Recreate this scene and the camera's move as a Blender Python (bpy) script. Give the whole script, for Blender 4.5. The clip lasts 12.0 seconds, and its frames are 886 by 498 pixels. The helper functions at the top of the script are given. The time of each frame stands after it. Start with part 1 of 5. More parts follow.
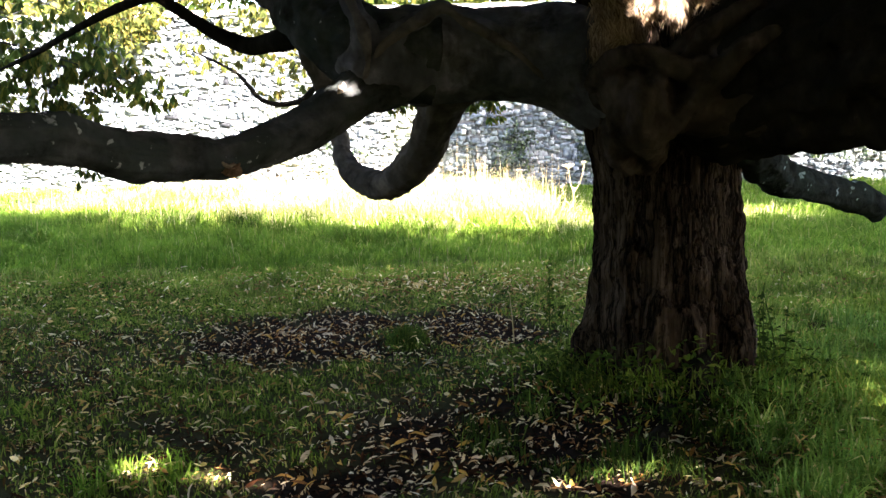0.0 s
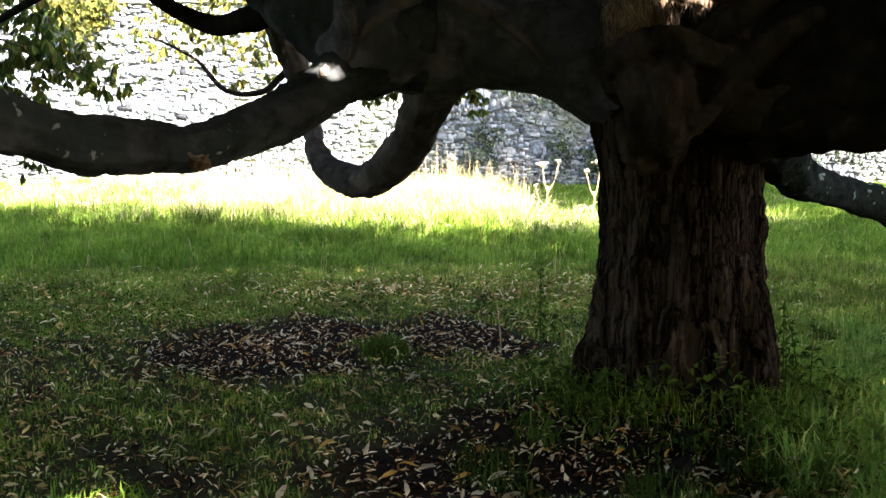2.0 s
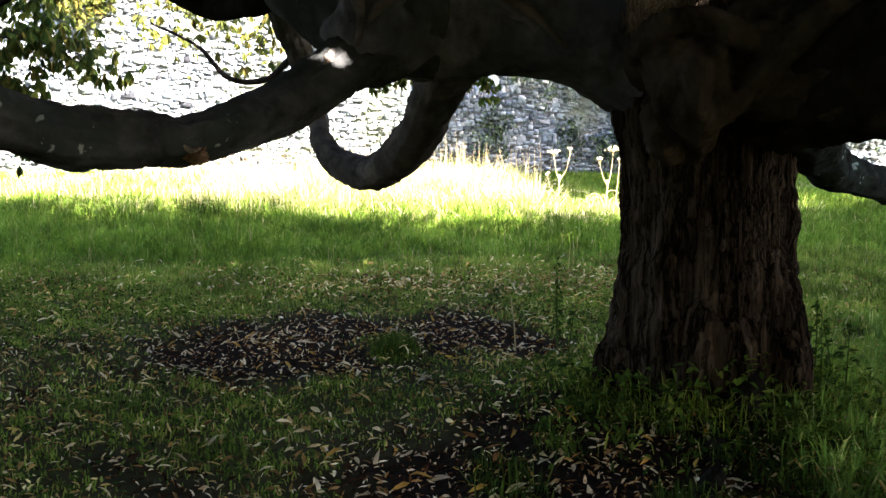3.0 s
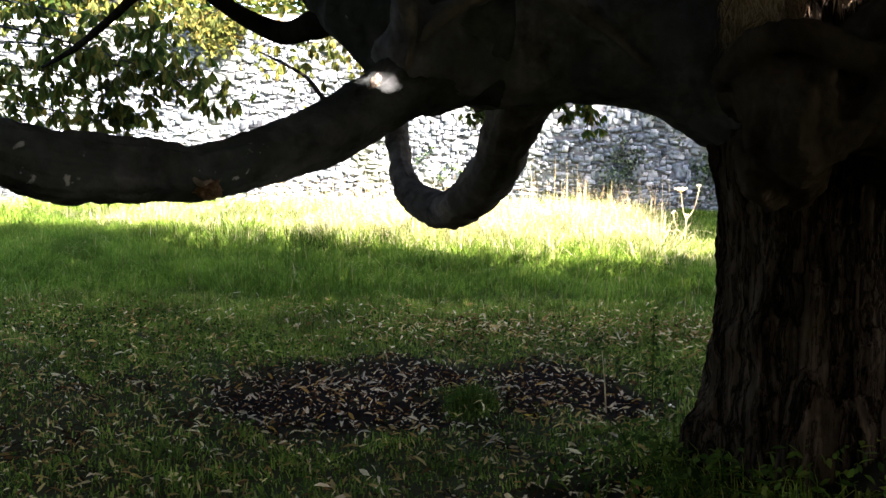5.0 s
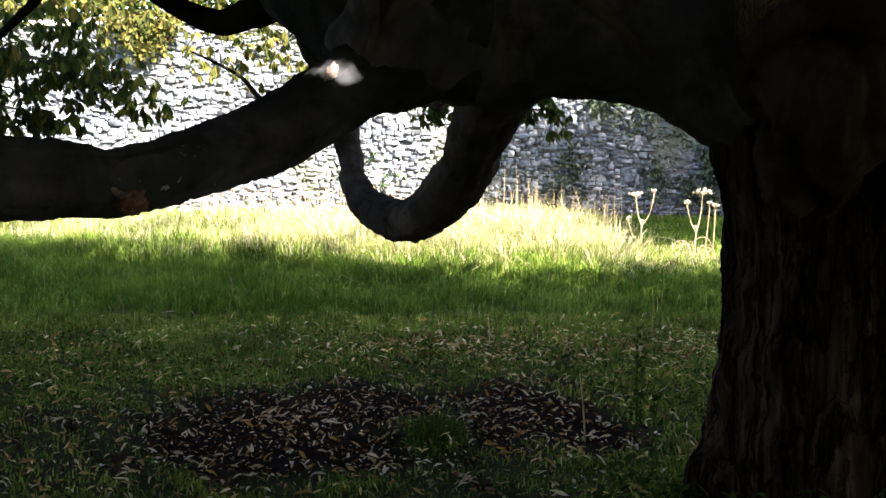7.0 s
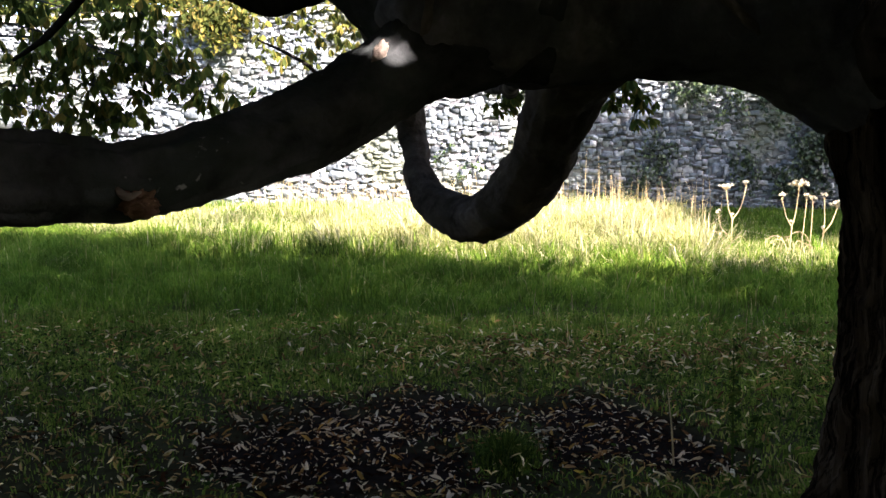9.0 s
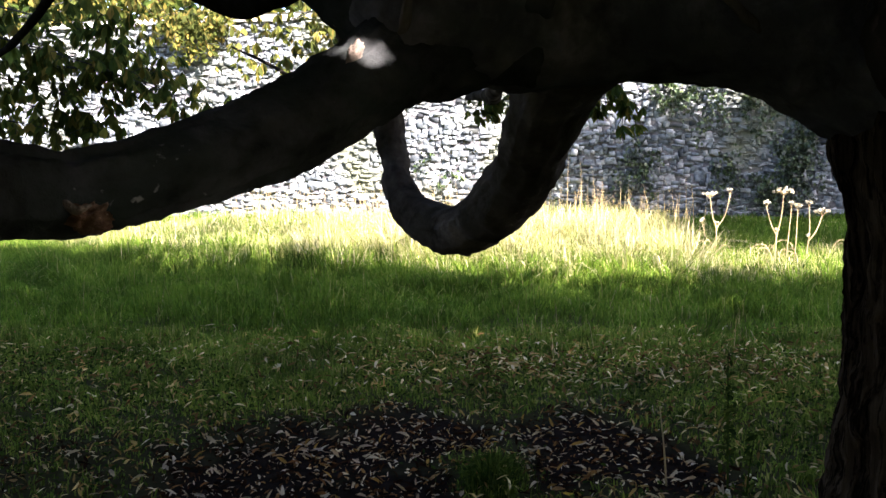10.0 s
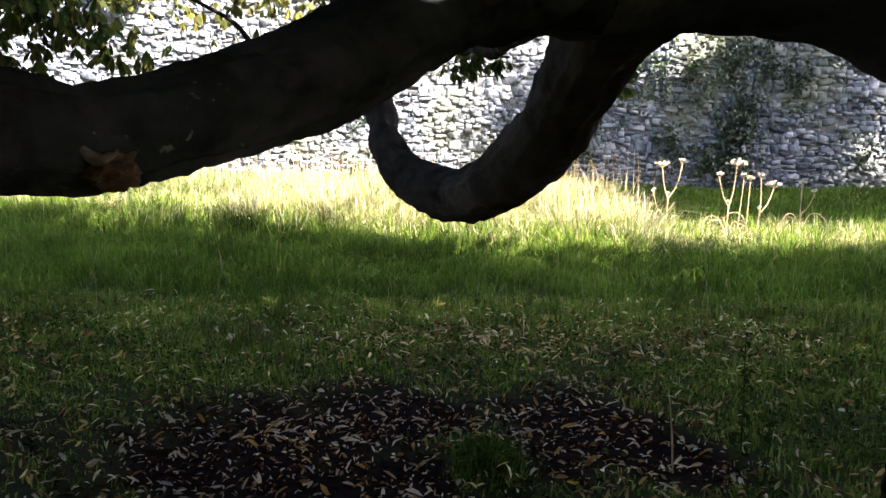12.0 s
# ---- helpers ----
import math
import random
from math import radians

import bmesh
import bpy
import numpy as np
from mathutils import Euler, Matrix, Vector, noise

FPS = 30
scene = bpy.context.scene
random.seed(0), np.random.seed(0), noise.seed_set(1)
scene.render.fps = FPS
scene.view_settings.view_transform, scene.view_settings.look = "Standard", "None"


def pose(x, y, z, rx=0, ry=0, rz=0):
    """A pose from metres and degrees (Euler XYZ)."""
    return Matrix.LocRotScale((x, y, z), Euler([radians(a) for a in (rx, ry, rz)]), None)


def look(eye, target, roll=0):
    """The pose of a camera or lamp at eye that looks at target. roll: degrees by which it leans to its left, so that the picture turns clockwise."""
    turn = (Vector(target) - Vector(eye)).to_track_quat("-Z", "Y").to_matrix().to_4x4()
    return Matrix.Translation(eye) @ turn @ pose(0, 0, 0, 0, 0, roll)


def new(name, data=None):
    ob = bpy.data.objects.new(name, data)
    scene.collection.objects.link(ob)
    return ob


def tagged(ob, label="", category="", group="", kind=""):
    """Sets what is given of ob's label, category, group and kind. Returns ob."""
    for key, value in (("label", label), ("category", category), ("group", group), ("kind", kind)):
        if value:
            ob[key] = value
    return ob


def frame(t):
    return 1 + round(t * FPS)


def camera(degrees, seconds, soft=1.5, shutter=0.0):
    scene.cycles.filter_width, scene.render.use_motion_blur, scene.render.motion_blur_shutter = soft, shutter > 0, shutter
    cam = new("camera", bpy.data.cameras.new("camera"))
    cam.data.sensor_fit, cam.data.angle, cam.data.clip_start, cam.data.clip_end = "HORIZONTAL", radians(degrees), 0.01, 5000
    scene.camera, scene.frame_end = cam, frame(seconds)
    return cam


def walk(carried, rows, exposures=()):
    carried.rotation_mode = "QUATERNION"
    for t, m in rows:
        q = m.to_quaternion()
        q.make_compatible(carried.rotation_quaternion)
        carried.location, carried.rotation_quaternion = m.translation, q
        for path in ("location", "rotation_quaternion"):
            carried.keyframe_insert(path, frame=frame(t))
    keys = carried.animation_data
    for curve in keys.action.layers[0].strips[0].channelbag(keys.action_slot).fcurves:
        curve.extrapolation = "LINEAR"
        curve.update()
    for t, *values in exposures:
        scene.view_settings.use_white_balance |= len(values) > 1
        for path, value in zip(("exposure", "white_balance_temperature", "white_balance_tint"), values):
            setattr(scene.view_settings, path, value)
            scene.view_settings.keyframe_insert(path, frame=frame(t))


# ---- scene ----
cam = camera(46.8, 12.0)
PATH = [
    (0, (0.077, 0.167, 1.638), (0.023, 2.149, 1.377), -1.3),
    (0.5, (0.034, 0.295, 1.622), (0.004, 2.279, 1.374), -1.1),
    (1, (-0.05, 0.466, 1.612), (-0.041, 2.45, 1.354), -0.6),
    (1.5, (-0.086, 0.625, 1.603), (-0.06, 2.607, 1.336), -0.3),
    (2, (-0.123, 0.773, 1.598), (-0.088, 2.755, 1.331), -0.4),
    (2.5, (-0.156, 0.937, 1.596), (-0.117, 2.917, 1.32), -0.5),
    (3, (-0.144, 1.058, 1.604), (-0.124, 3.037, 1.312), -0.7),
    (3.5, (-0.042, 1.207, 1.583), (-0.131, 3.187, 1.311), -0.9),
    (5.5, (0.219, 1.805, 1.589), (-0.046, 3.776, 1.374), 0.0),
    (6, (0.12, 1.959, 1.555), (-0.067, 3.939, 1.351), -0.5),
    (6.5, (0.046, 2.11, 1.565), (-0.088, 4.094, 1.347), -0.6),
    (8.5, (-0.017, 2.598, 1.546), (-0.253, 4.574, 1.352), -0.6),
    (9, (0.02, 2.73, 1.557), (-0.275, 4.695, 1.327), -1.0),
    (9.5, (0.036, 2.845, 1.561), (-0.268, 4.808, 1.326), -1.3),
    (10, (-0.013, 2.935, 1.547), (-0.27, 4.907, 1.335), -1.3),
    (10.5, (-0.113, 3.041, 1.538), (-0.322, 5.019, 1.324), -1.1),
    (11, (-0.203, 3.136, 1.524), (-0.368, 5.116, 1.296), -0.7),
    (11.5, (-0.315, 3.239, 1.513), (-0.433, 5.219, 1.26), 0.1),
    (12, (-0.407, 3.299, 1.515), (-0.495, 5.277, 1.233), 0.5),
]
walk(cam, [(t, look(eye, target, roll)) for t, eye, target, roll in PATH],
     exposures=[(0.0, 4.63, 6300, 20), (1.0, 4.6, 6300, 20), (3.0, 4.4, 6250, 21), (3.5, 4.4, 6250, 21), (5.5, 3.74, 6150, 24), (6.5, 3.6, 6100, 25), (8.5, 3.15, 6100, 25), (9.5, 3.27, 6100, 25), (11.0, 3.38, 6050, 26), (12.0, 3.32, 6050, 28)])
# walk done

# ---- world, sun ----
SUN = Vector((0.541, -0.601, 0.588)).normalized()   # towards the sun
world = bpy.data.worlds.new("world")
scene.world = world
world.use_nodes = True
wn = world.node_tree.nodes
sky = wn.new("ShaderNodeTexSky")
sky.sky_type = "NISHITA"
sky.sun_disc = False
sky.dust_density, sky.ozone_density = 1.6, 1.0
sky.sun_elevation = math.asin(SUN.z)
sky.sun_rotation = math.atan2(SUN.x, SUN.y)
wn["Background"].inputs["Strength"].default_value = 0.08
world.node_tree.links.new(sky.outputs[0], wn["Background"].inputs[0])
sun = new("sun", bpy.data.lights.new("sun", "SUN"))
sun.data.energy = 5.0
sun.data.angle = radians(0.5)
sun.data.color = (1.0, 0.92, 0.8)
sun.matrix_world = look(SUN * 40, (0, 0, 0))

# ---- materials ----
def material(name, gloss=0.0):
    m = bpy.data.materials.new(name)
    m.use_nodes = True
    nt = m.node_tree
    nt.nodes["Principled BSDF"].inputs["Specular IOR Level"].default_value = gloss
    return m, nt, nt.nodes["Principled BSDF"]


def node(nt, kind, **values):
    n = nt.nodes.new(kind)
    for key, value in values.items():
        n.inputs[key.replace("_", " ")].default_value = value
    return n


def ramp(nt, source, stops):
    r = nt.nodes.new("ShaderNodeValToRGB")
    while len(r.color_ramp.elements) < len(stops):
        r.color_ramp.elements.new(0.5)
    for e, (p, c) in zip(r.color_ramp.elements, stops):
        e.position, e.color = p, (*c, 1)
    nt.links.new(source, r.inputs[0])
    return r


def coords(nt, scale=(1, 1, 1)):
    g = nt.nodes.new("ShaderNodeTexCoord")
    mp = nt.nodes.new("ShaderNodeMapping")
    mp.inputs["Scale"].default_value = scale
    nt.links.new(g.outputs["Object"], mp.inputs[0])
    return mp.outputs[0]


def mixed(nt, fac, a, b, kind="MIX"):
    n = nt.nodes.new("ShaderNodeMix")
    n.data_type, n.blend_type = "RGBA", kind
    if isinstance(fac, float):
        n.inputs[0].default_value = fac
    else:
        nt.links.new(fac, n.inputs[0])
    for slot, v in ((6, a), (7, b)):
        if isinstance(v, tuple):
            n.inputs[slot].default_value = (*v, 1)
        else:
            nt.links.new(v, n.inputs[slot])
    return n.outputs[2]


def bumped(nt, bsdf, height, strength, distance):
    b = node(nt, "ShaderNodeBump", Strength=strength, Distance=distance)
    nt.links.new(height, b.inputs["Height"])
    nt.links.new(b.outputs[0], bsdf.inputs["Normal"])


def bark_material(name, stretch, dark, light, lichen, gloss=0.0, plates=None, moss_tone=(0.018, 0.019, 0.013), spots=0.62):
    m, nt, b = material(name, gloss)
    n1 = node(nt, "ShaderNodeTexNoise", Scale=1.0, Detail=7.0, Roughness=0.62)
    nt.links.new(coords(nt, stretch), n1.inputs[0])
    n2 = node(nt, "ShaderNodeTexNoise", Scale=4.0, Detail=5.0)
    nt.links.new(coords(nt), n2.inputs[0])
    n3 = node(nt, "ShaderNodeTexNoise", Scale=19.0, Detail=4.0)
    nt.links.new(coords(nt), n3.inputs[0])
    base = ramp(nt, n1.outputs[0], [(0.3, dark), (0.52, tuple(0.5 * (p + q) for p, q in zip(dark, light))), (0.7, light)])
    if plates:
        vo = nt.nodes.new("ShaderNodeTexVoronoi")
        vo.feature = "DISTANCE_TO_EDGE"
        vo.inputs["Scale"].default_value = 1.0
        warp = node(nt, "ShaderNodeTexNoise", Scale=2.5, Detail=3.0)
        nt.links.new(coords(nt), warp.inputs[0])
        sh = nt.nodes.new("ShaderNodeVectorMath")
        sh.operation = "ADD"
        nt.links.new(coords(nt, plates), sh.inputs[0])
        nt.links.new(warp.outputs[1], sh.inputs[1])
        nt.links.new(sh.outputs[0], vo.inputs[0])
        crack = ramp(nt, vo.outputs[0], [(0.0, (0.3, 0.3, 0.3)), (0.16, (1, 1, 1))])
        base_col = mixed(nt, 1.0, base.outputs[0], crack.outputs[0], "MULTIPLY")
        relief = node(nt, "ShaderNodeMath")
        relief.operation = "MULTIPLY"
        nt.links.new(crack.outputs[0], relief.inputs[0])
        nt.links.new(n1.outputs[0], relief.inputs[1])
        height = relief.outputs[0]
    else:
        base_col, height = base.outputs[0], n1.outputs[0]
    moss = ramp(nt, n2.outputs[0], [(0.45, (0, 0, 0)), (0.7, (1, 1, 1))])
    c = mixed(nt, moss.outputs[0], base_col, moss_tone)
    both = nt.nodes.new("ShaderNodeMath")
    both.operation = "MULTIPLY_ADD"
    nt.links.new(n3.outputs[0], both.inputs[0])
    both.inputs[1].default_value = 0.6
    part_of = nt.nodes.new("ShaderNodeMath")
    part_of.operation = "MULTIPLY"
    nt.links.new(n2.outputs[0], part_of.inputs[0])
    part_of.inputs[1].default_value = 0.4
    nt.links.new(part_of.outputs[0], both.inputs[2])
    spot = ramp(nt, both.outputs[0], [(spots, (0, 0, 0)), (spots + 0.04, (1, 1, 1))])
    c = mixed(nt, spot.outputs[0], c, lichen)
    nt.links.new(c, b.inputs["Base Color"])
    b.inputs["Roughness"].default_value = 0.88
    bumped(nt, b, height, 0.9, 0.035)
    return m


def leaf_material(name, stops, translucent=0.5, rough=0.6, gloss=0.0):
    m, nt, b = material(name, gloss)
    geo = nt.nodes.new("ShaderNodeNewGeometry")
    c = ramp(nt, geo.outputs["Random Per Island"], stops)
    nz = node(nt, "ShaderNodeTexNoise", Scale=1.3, Detail=2.0)
    nt.links.new(coords(nt), nz.inputs[0])
    tone = ramp(nt, nz.outputs[0], [(0.3, (0.6, 0.6, 0.6)), (0.7, (1.2, 1.15, 1.0))])
    col = mixed(nt, 1.0, c.outputs[0], tone.outputs[0], "MULTIPLY")
    nz = node(nt, "ShaderNodeTexNoise", Scale=7.0, Detail=2.0)
    nt.links.new(coords(nt), nz.inputs[0])
    tone = ramp(nt, nz.outputs[0], [(0.35, (0.7, 0.7, 0.75)), (0.65, (1.2, 1.2, 1.1))])
    col = mixed(nt, 1.0, col, tone.outputs[0], "MULTIPLY")
    nt.links.new(col, b.inputs["Base Color"])
    b.inputs["Roughness"].default_value = rough
    tr = nt.nodes.new("ShaderNodeBsdfTranslucent")
    nt.links.new(col, tr.inputs[0])
    mx = nt.nodes.new("ShaderNodeMixShader")
    mx.inputs[0].default_value = translucent
    nt.links.new(b.outputs[0], mx.inputs[1])
    nt.links.new(tr.outputs[0], mx.inputs[2])
    nt.links.new(mx.outputs[0], nt.nodes["Material Output"].inputs[0])
    return m


def furrowed_bark(name, dark, mid, light):
    """Old trunk bark: long shredding strips, fine fibres, and furrows that open and close along their way."""
    m, nt, b = material(name)
    wob = node(nt, "ShaderNodeTexNoise", Scale=3.0, Detail=3.0)
    nt.links.new(coords(nt), wob.inputs[0])
    fields = []
    for stretch, detail, sway in (((6, 6, 0.7), 4.0, 0.5), ((34, 34, 2.2), 6.0, 1.2), ((11, 11, 0.9), 5.0, 1.0), ((21, 21, 2.4), 4.0, 1.0)):
        sh = nt.nodes.new("ShaderNodeVectorMath")
        sh.operation = "MULTIPLY_ADD"
        nt.links.new(wob.outputs[1], sh.inputs[0])
        sh.inputs[1].default_value = (sway, sway, 0.3)
        nt.links.new(coords(nt, stretch), sh.inputs[2])
        n = node(nt, "ShaderNodeTexNoise", Scale=1.0, Detail=detail, Roughness=0.6)
        nt.links.new(sh.outputs[0], n.inputs[0])
        fields.append(n.outputs[0])
    strip, fibre, wide, thin = fields
    both = mixed(nt, 0.55, strip, fibre)
    base = ramp(nt, both, [(0.36, dark), (0.5, mid), (0.64, light)])
    furrow = ramp(nt, wide, [(0.44, (1, 1, 1)), (0.485, (0.2, 0.2, 0.2)), (0.505, (0.2, 0.2, 0.2)), (0.55, (1, 1, 1))])
    crack = ramp(nt, thin, [(0.46, (1, 1, 1)), (0.5, (0.35, 0.35, 0.35)), (0.53, (1, 1, 1))])
    cuts = mixed(nt, 1.0, furrow.outputs[0], crack.outputs[0], "MULTIPLY")
    nt.links.new(mixed(nt, 1.0, base.outputs[0], cuts, "MULTIPLY"), b.inputs["Base Color"])
    b.inputs["Roughness"].default_value = 0.9
    bumped(nt, b, mixed(nt, 0.3, cuts, fibre), 1.0, 0.03)
    return m


BARK = furrowed_bark("bark", (0.008, 0.006, 0.0044), (0.026, 0.019, 0.013), (0.06, 0.0465, 0.033))
LIMB_BARK = bark_material("limb_bark", (6, 6, 6), (0.0095, 0.01, 0.01), (0.064, 0.066, 0.064), (0.2, 0.2, 0.19), 0.0, None, (0.025, 0.031, 0.027), 0.63)
# mossy bark, darkened further so its colour carries the deep shade
DARK_BARK = bark_material("shade_toned_mossy_bark", (7, 7, 4), (0.003, 0.0028, 0.0023), (0.025, 0.0215, 0.017), (0.05, 0.048, 0.042), 0.0, None, (0.009, 0.009, 0.007), 0.7)
HOOK_BARK = bark_material("hook_limb_bark", (7, 7, 7), (0.017, 0.0148, 0.013), (0.115, 0.1, 0.086), (0.2, 0.19, 0.17), 0.0, None, (0.04, 0.036, 0.029), 0.7)
# bluish, lighter bark: sky light on the great limb put into the colour
GREAT_BARK = bark_material("great_limb_bark", (6, 6, 5), (0.016, 0.0157, 0.0168), (0.132, 0.127, 0.132), (0.2, 0.2, 0.2), 0.0, None, (0.05, 0.052, 0.058), 0.8)
BURL_BARK = bark_material("burl_bark", (8, 8, 5), (0.008, 0.0065, 0.005), (0.06, 0.046, 0.036), (0.12, 0.11, 0.1), 0.0, None, (0.024, 0.02, 0.014), 0.74)
MOSSY_BARK = bark_material("mossy_bark", (9, 9, 9), (0.0035, 0.004, 0.004), (0.024, 0.029, 0.028), (0.16, 0.21, 0.21), 0.0, None, (0.016, 0.022, 0.02), 0.6)
BARE_WOOD = bark_material("bare_wood", (8, 8, 8), (0.034, 0.029, 0.025), (0.14, 0.12, 0.1), (0.18, 0.165, 0.145), 0.0, None, (0.07, 0.06, 0.05), 0.75)
CANOPY = leaf_material("canopy_leaf", [(0.0, (0.03, 0.055, 0.014)), (0.5, (0.07, 0.1, 0.022)), (0.85, (0.12, 0.13, 0.028)), (1.0, (0.22, 0.17, 0.04))], 0.5)
YELLOWING = leaf_material("yellowing_leaf", [(0.0, (0.06, 0.08, 0.024)), (0.55, (0.12, 0.14, 0.036)), (1.0, (0.28, 0.22, 0.06))])
IVY = leaf_material("ivy_leaf", [(0.0, (0.018, 0.035, 0.016)), (0.6, (0.04, 0.068, 0.026)), (1.0, (0.13, 0.17, 0.08))], 0.2, 0.32, 0.5)
LAWN = leaf_material("short_grass", [(0.0, (0.065, 0.115, 0.018)), (0.5, (0.16, 0.23, 0.036)), (0.9, (0.25, 0.29, 0.058)), (1.0, (0.42, 0.35, 0.14))], 0.35)
LUSH = leaf_material("lush_grass", [(0.0, (0.08, 0.16, 0.028)), (0.6, (0.17, 0.28, 0.055)), (0.94, (0.25, 0.34, 0.08)), (1.0, (0.4, 0.38, 0.16))], 0.4)
MEADOW = leaf_material("long_grass", [(0.0, (0.07, 0.135, 0.016)), (0.6, (0.125, 0.21, 0.027)), (0.93, (0.18, 0.25, 0.04)), (1.0, (0.36, 0.34, 0.13))], 0.4)
# pale dry grass, lightened further so its colour carries the sun's glare
SUN_TONED_GRASS = leaf_material("sun_toned_grass", [(0.0, (0.16, 0.2, 0.05)), (0.5, (0.36, 0.365, 0.15)), (1.0, (0.68, 0.62, 0.4))], 0.4, 0.6)
WEED = leaf_material("weed_leaf", [(0.0, (0.02, 0.042, 0.01)), (0.7, (0.05, 0.085, 0.016)), (1.0, (0.11, 0.14, 0.03))], 0.3)
SHRED = leaf_material("shredded_bark", [(0.0, (0.09, 0.062, 0.042)), (0.5, (0.22, 0.165, 0.12)), (1.0, (0.42, 0.34, 0.26))], 0.15, 0.8)
STRAW = leaf_material("dry_straw", [(0.0, (0.34, 0.26, 0.13)), (1.0, (0.55, 0.45, 0.27))], 0.25, 0.7)
LITTER = leaf_material("fallen_leaf", [(0.0, (0.016, 0.008, 0.005)), (0.46, (0.04, 0.018, 0.01)), (0.56, (0.11, 0.05, 0.022)), (0.66, (0.38, 0.21, 0.08)), (0.78, (0.56, 0.42, 0.27)), (1.0, (0.8, 0.69, 0.54))], 0.15, 0.6)
TURF_LEAF = leaf_material("leaf_in_turf", [(0.0, (0.09, 0.05, 0.022)), (0.32, (0.27, 0.165, 0.06)), (0.64, (0.52, 0.36, 0.14)), (1.0, (0.72, 0.6, 0.4))], 0.15, 0.6)
PALE_LEAF = leaf_material("pale_leaf", [(0.0, (0.42, 0.32, 0.22)), (1.0, (0.62, 0.5, 0.37))], 0.15, 0.6)
OCHRE_LEAF = leaf_material("ochre_leaf", [(0.0, (0.4, 0.21, 0.05)), (1.0, (0.54, 0.33, 0.09))], 0.15, 0.6)
BROWN_LEAF = leaf_material("brown_leaf", [(0.0, (0.18, 0.08, 0.03)), (1.0, (0.32, 0.16, 0.06))], 0.15, 0.6)
SCAR = bark_material("torn_wood", (30, 30, 60), (0.05, 0.028, 0.018), (0.46, 0.29, 0.18), (0.55, 0.42, 0.32), 0.0, None, (0.12, 0.07, 0.045))
STUMP = bark_material("stump_wood", (30, 30, 40), (0.15, 0.115, 0.09), (0.42, 0.34, 0.27), (0.5, 0.42, 0.35), 0.0, None, (0.2, 0.16, 0.125), 0.8)
UMBEL = leaf_material("umbel_head", [(0.0, (0.55, 0.5, 0.38)), (1.0, (0.75, 0.72, 0.6))], 0.3, 0.8)


def ground_material():
    m, nt, b = material("ground")
    at = nt.nodes.new("ShaderNodeAttribute")
    at.attribute_name = "soil"
    n1 = node(nt, "ShaderNodeTexNoise", Scale=14.0, Detail=8.0, Roughness=0.65)
    nt.links.new(coords(nt), n1.inputs[0])
    n2 = node(nt, "ShaderNodeTexNoise", Scale=1.2, Detail=5.0)
    nt.links.new(coords(nt), n2.inputs[0])
    soil = ramp(nt, n1.outputs[0], [(0.3, (0.006, 0.0042, 0.003)), (0.7, (0.022, 0.0155, 0.0125))])
    turf = ramp(nt, n1.outputs[0], [(0.3, (0.03, 0.035, 0.012)), (0.7, (0.07, 0.085, 0.025))])
    turf2 = mixed(nt, n2.outputs[0], turf.outputs[0], (0.06, 0.05, 0.025))
    nt.links.new(mixed(nt, at.outputs["Fac"], turf2, soil.outputs[0]), b.inputs["Base Color"])
    b.inputs["Roughness"].default_value = 0.95
    bumped(nt, b, n1.outputs[0], 0.8, 0.03)
    return m


def stone_material(name, tones):
    m, nt, b = material(name)
    info = nt.nodes.new("ShaderNodeObjectInfo")
    geo = nt.nodes.new("ShaderNodeNewGeometry")
    add = node(nt, "ShaderNodeMath")
    nt.links.new(info.outputs["Random"], add.inputs[0])
    nt.links.new(geo.outputs["Random Per Island"], add.inputs[1])
    fr = nt.nodes.new("ShaderNodeMath")
    fr.operation = "FRACT"
    nt.links.new(add.outputs[0], fr.inputs[0])
    c = ramp(nt, fr.outputs[0], tones)
    g = nt.nodes.new("ShaderNodeNewGeometry")
    n1 = node(nt, "ShaderNodeTexNoise", Scale=18.0, Detail=6.0)
    nt.links.new(g.outputs["Position"], n1.inputs[0])
    n2 = node(nt, "ShaderNodeTexNoise", Scale=0.9, Detail=4.0)
    nt.links.new(g.outputs["Position"], n2.inputs[0])
    v = ramp(nt, n1.outputs[0], [(0.3, (0.6, 0.6, 0.6)), (0.7, (1.15, 1.15, 1.15))])
    col = mixed(nt, 1.0, c.outputs[0], v.outputs[0], "MULTIPLY")
    st = ramp(nt, n2.outputs[0], [(0.5, (0, 0, 0)), (0.7, (1, 1, 1))])
    nt.links.new(mixed(nt, st.outputs[0], col, (0.13, 0.14, 0.1)), b.inputs["Base Color"])
    b.inputs["Roughness"].default_value = 0.9
    bumped(nt, b, n1.outputs[0], 0.7, 0.02)
    return m


GROUND = ground_material()
STONE = stone_material("wall_stone", [(0.0, (0.022, 0.023, 0.025)), (0.08, (0.094, 0.109, 0.114)), (0.3, (0.132, 0.152, 0.156)), (0.65, (0.196, 0.217, 0.219)), (1.0, (0.345, 0.357, 0.348))])
MORTAR = stone_material("mortar", [(0.0, (0.1, 0.1, 0.102)), (1.0, (0.14, 0.14, 0.138))])
COPING = stone_material("coping_stone", [(0.0, (0.42, 0.4, 0.35)), (1.0, (0.5, 0.48, 0.43))])


# ---- shapes ----
def mesh_of(name, verts, faces, mat, smooth=False):
    me = bpy.data.meshes.new(name)
    me.from_pydata([tuple(v) for v in verts], [], faces)
    me.materials.append(mat)
    if smooth:
        me.polygons.foreach_set("use_smooth", [True] * len(me.polygons))
    me.update()
    return me


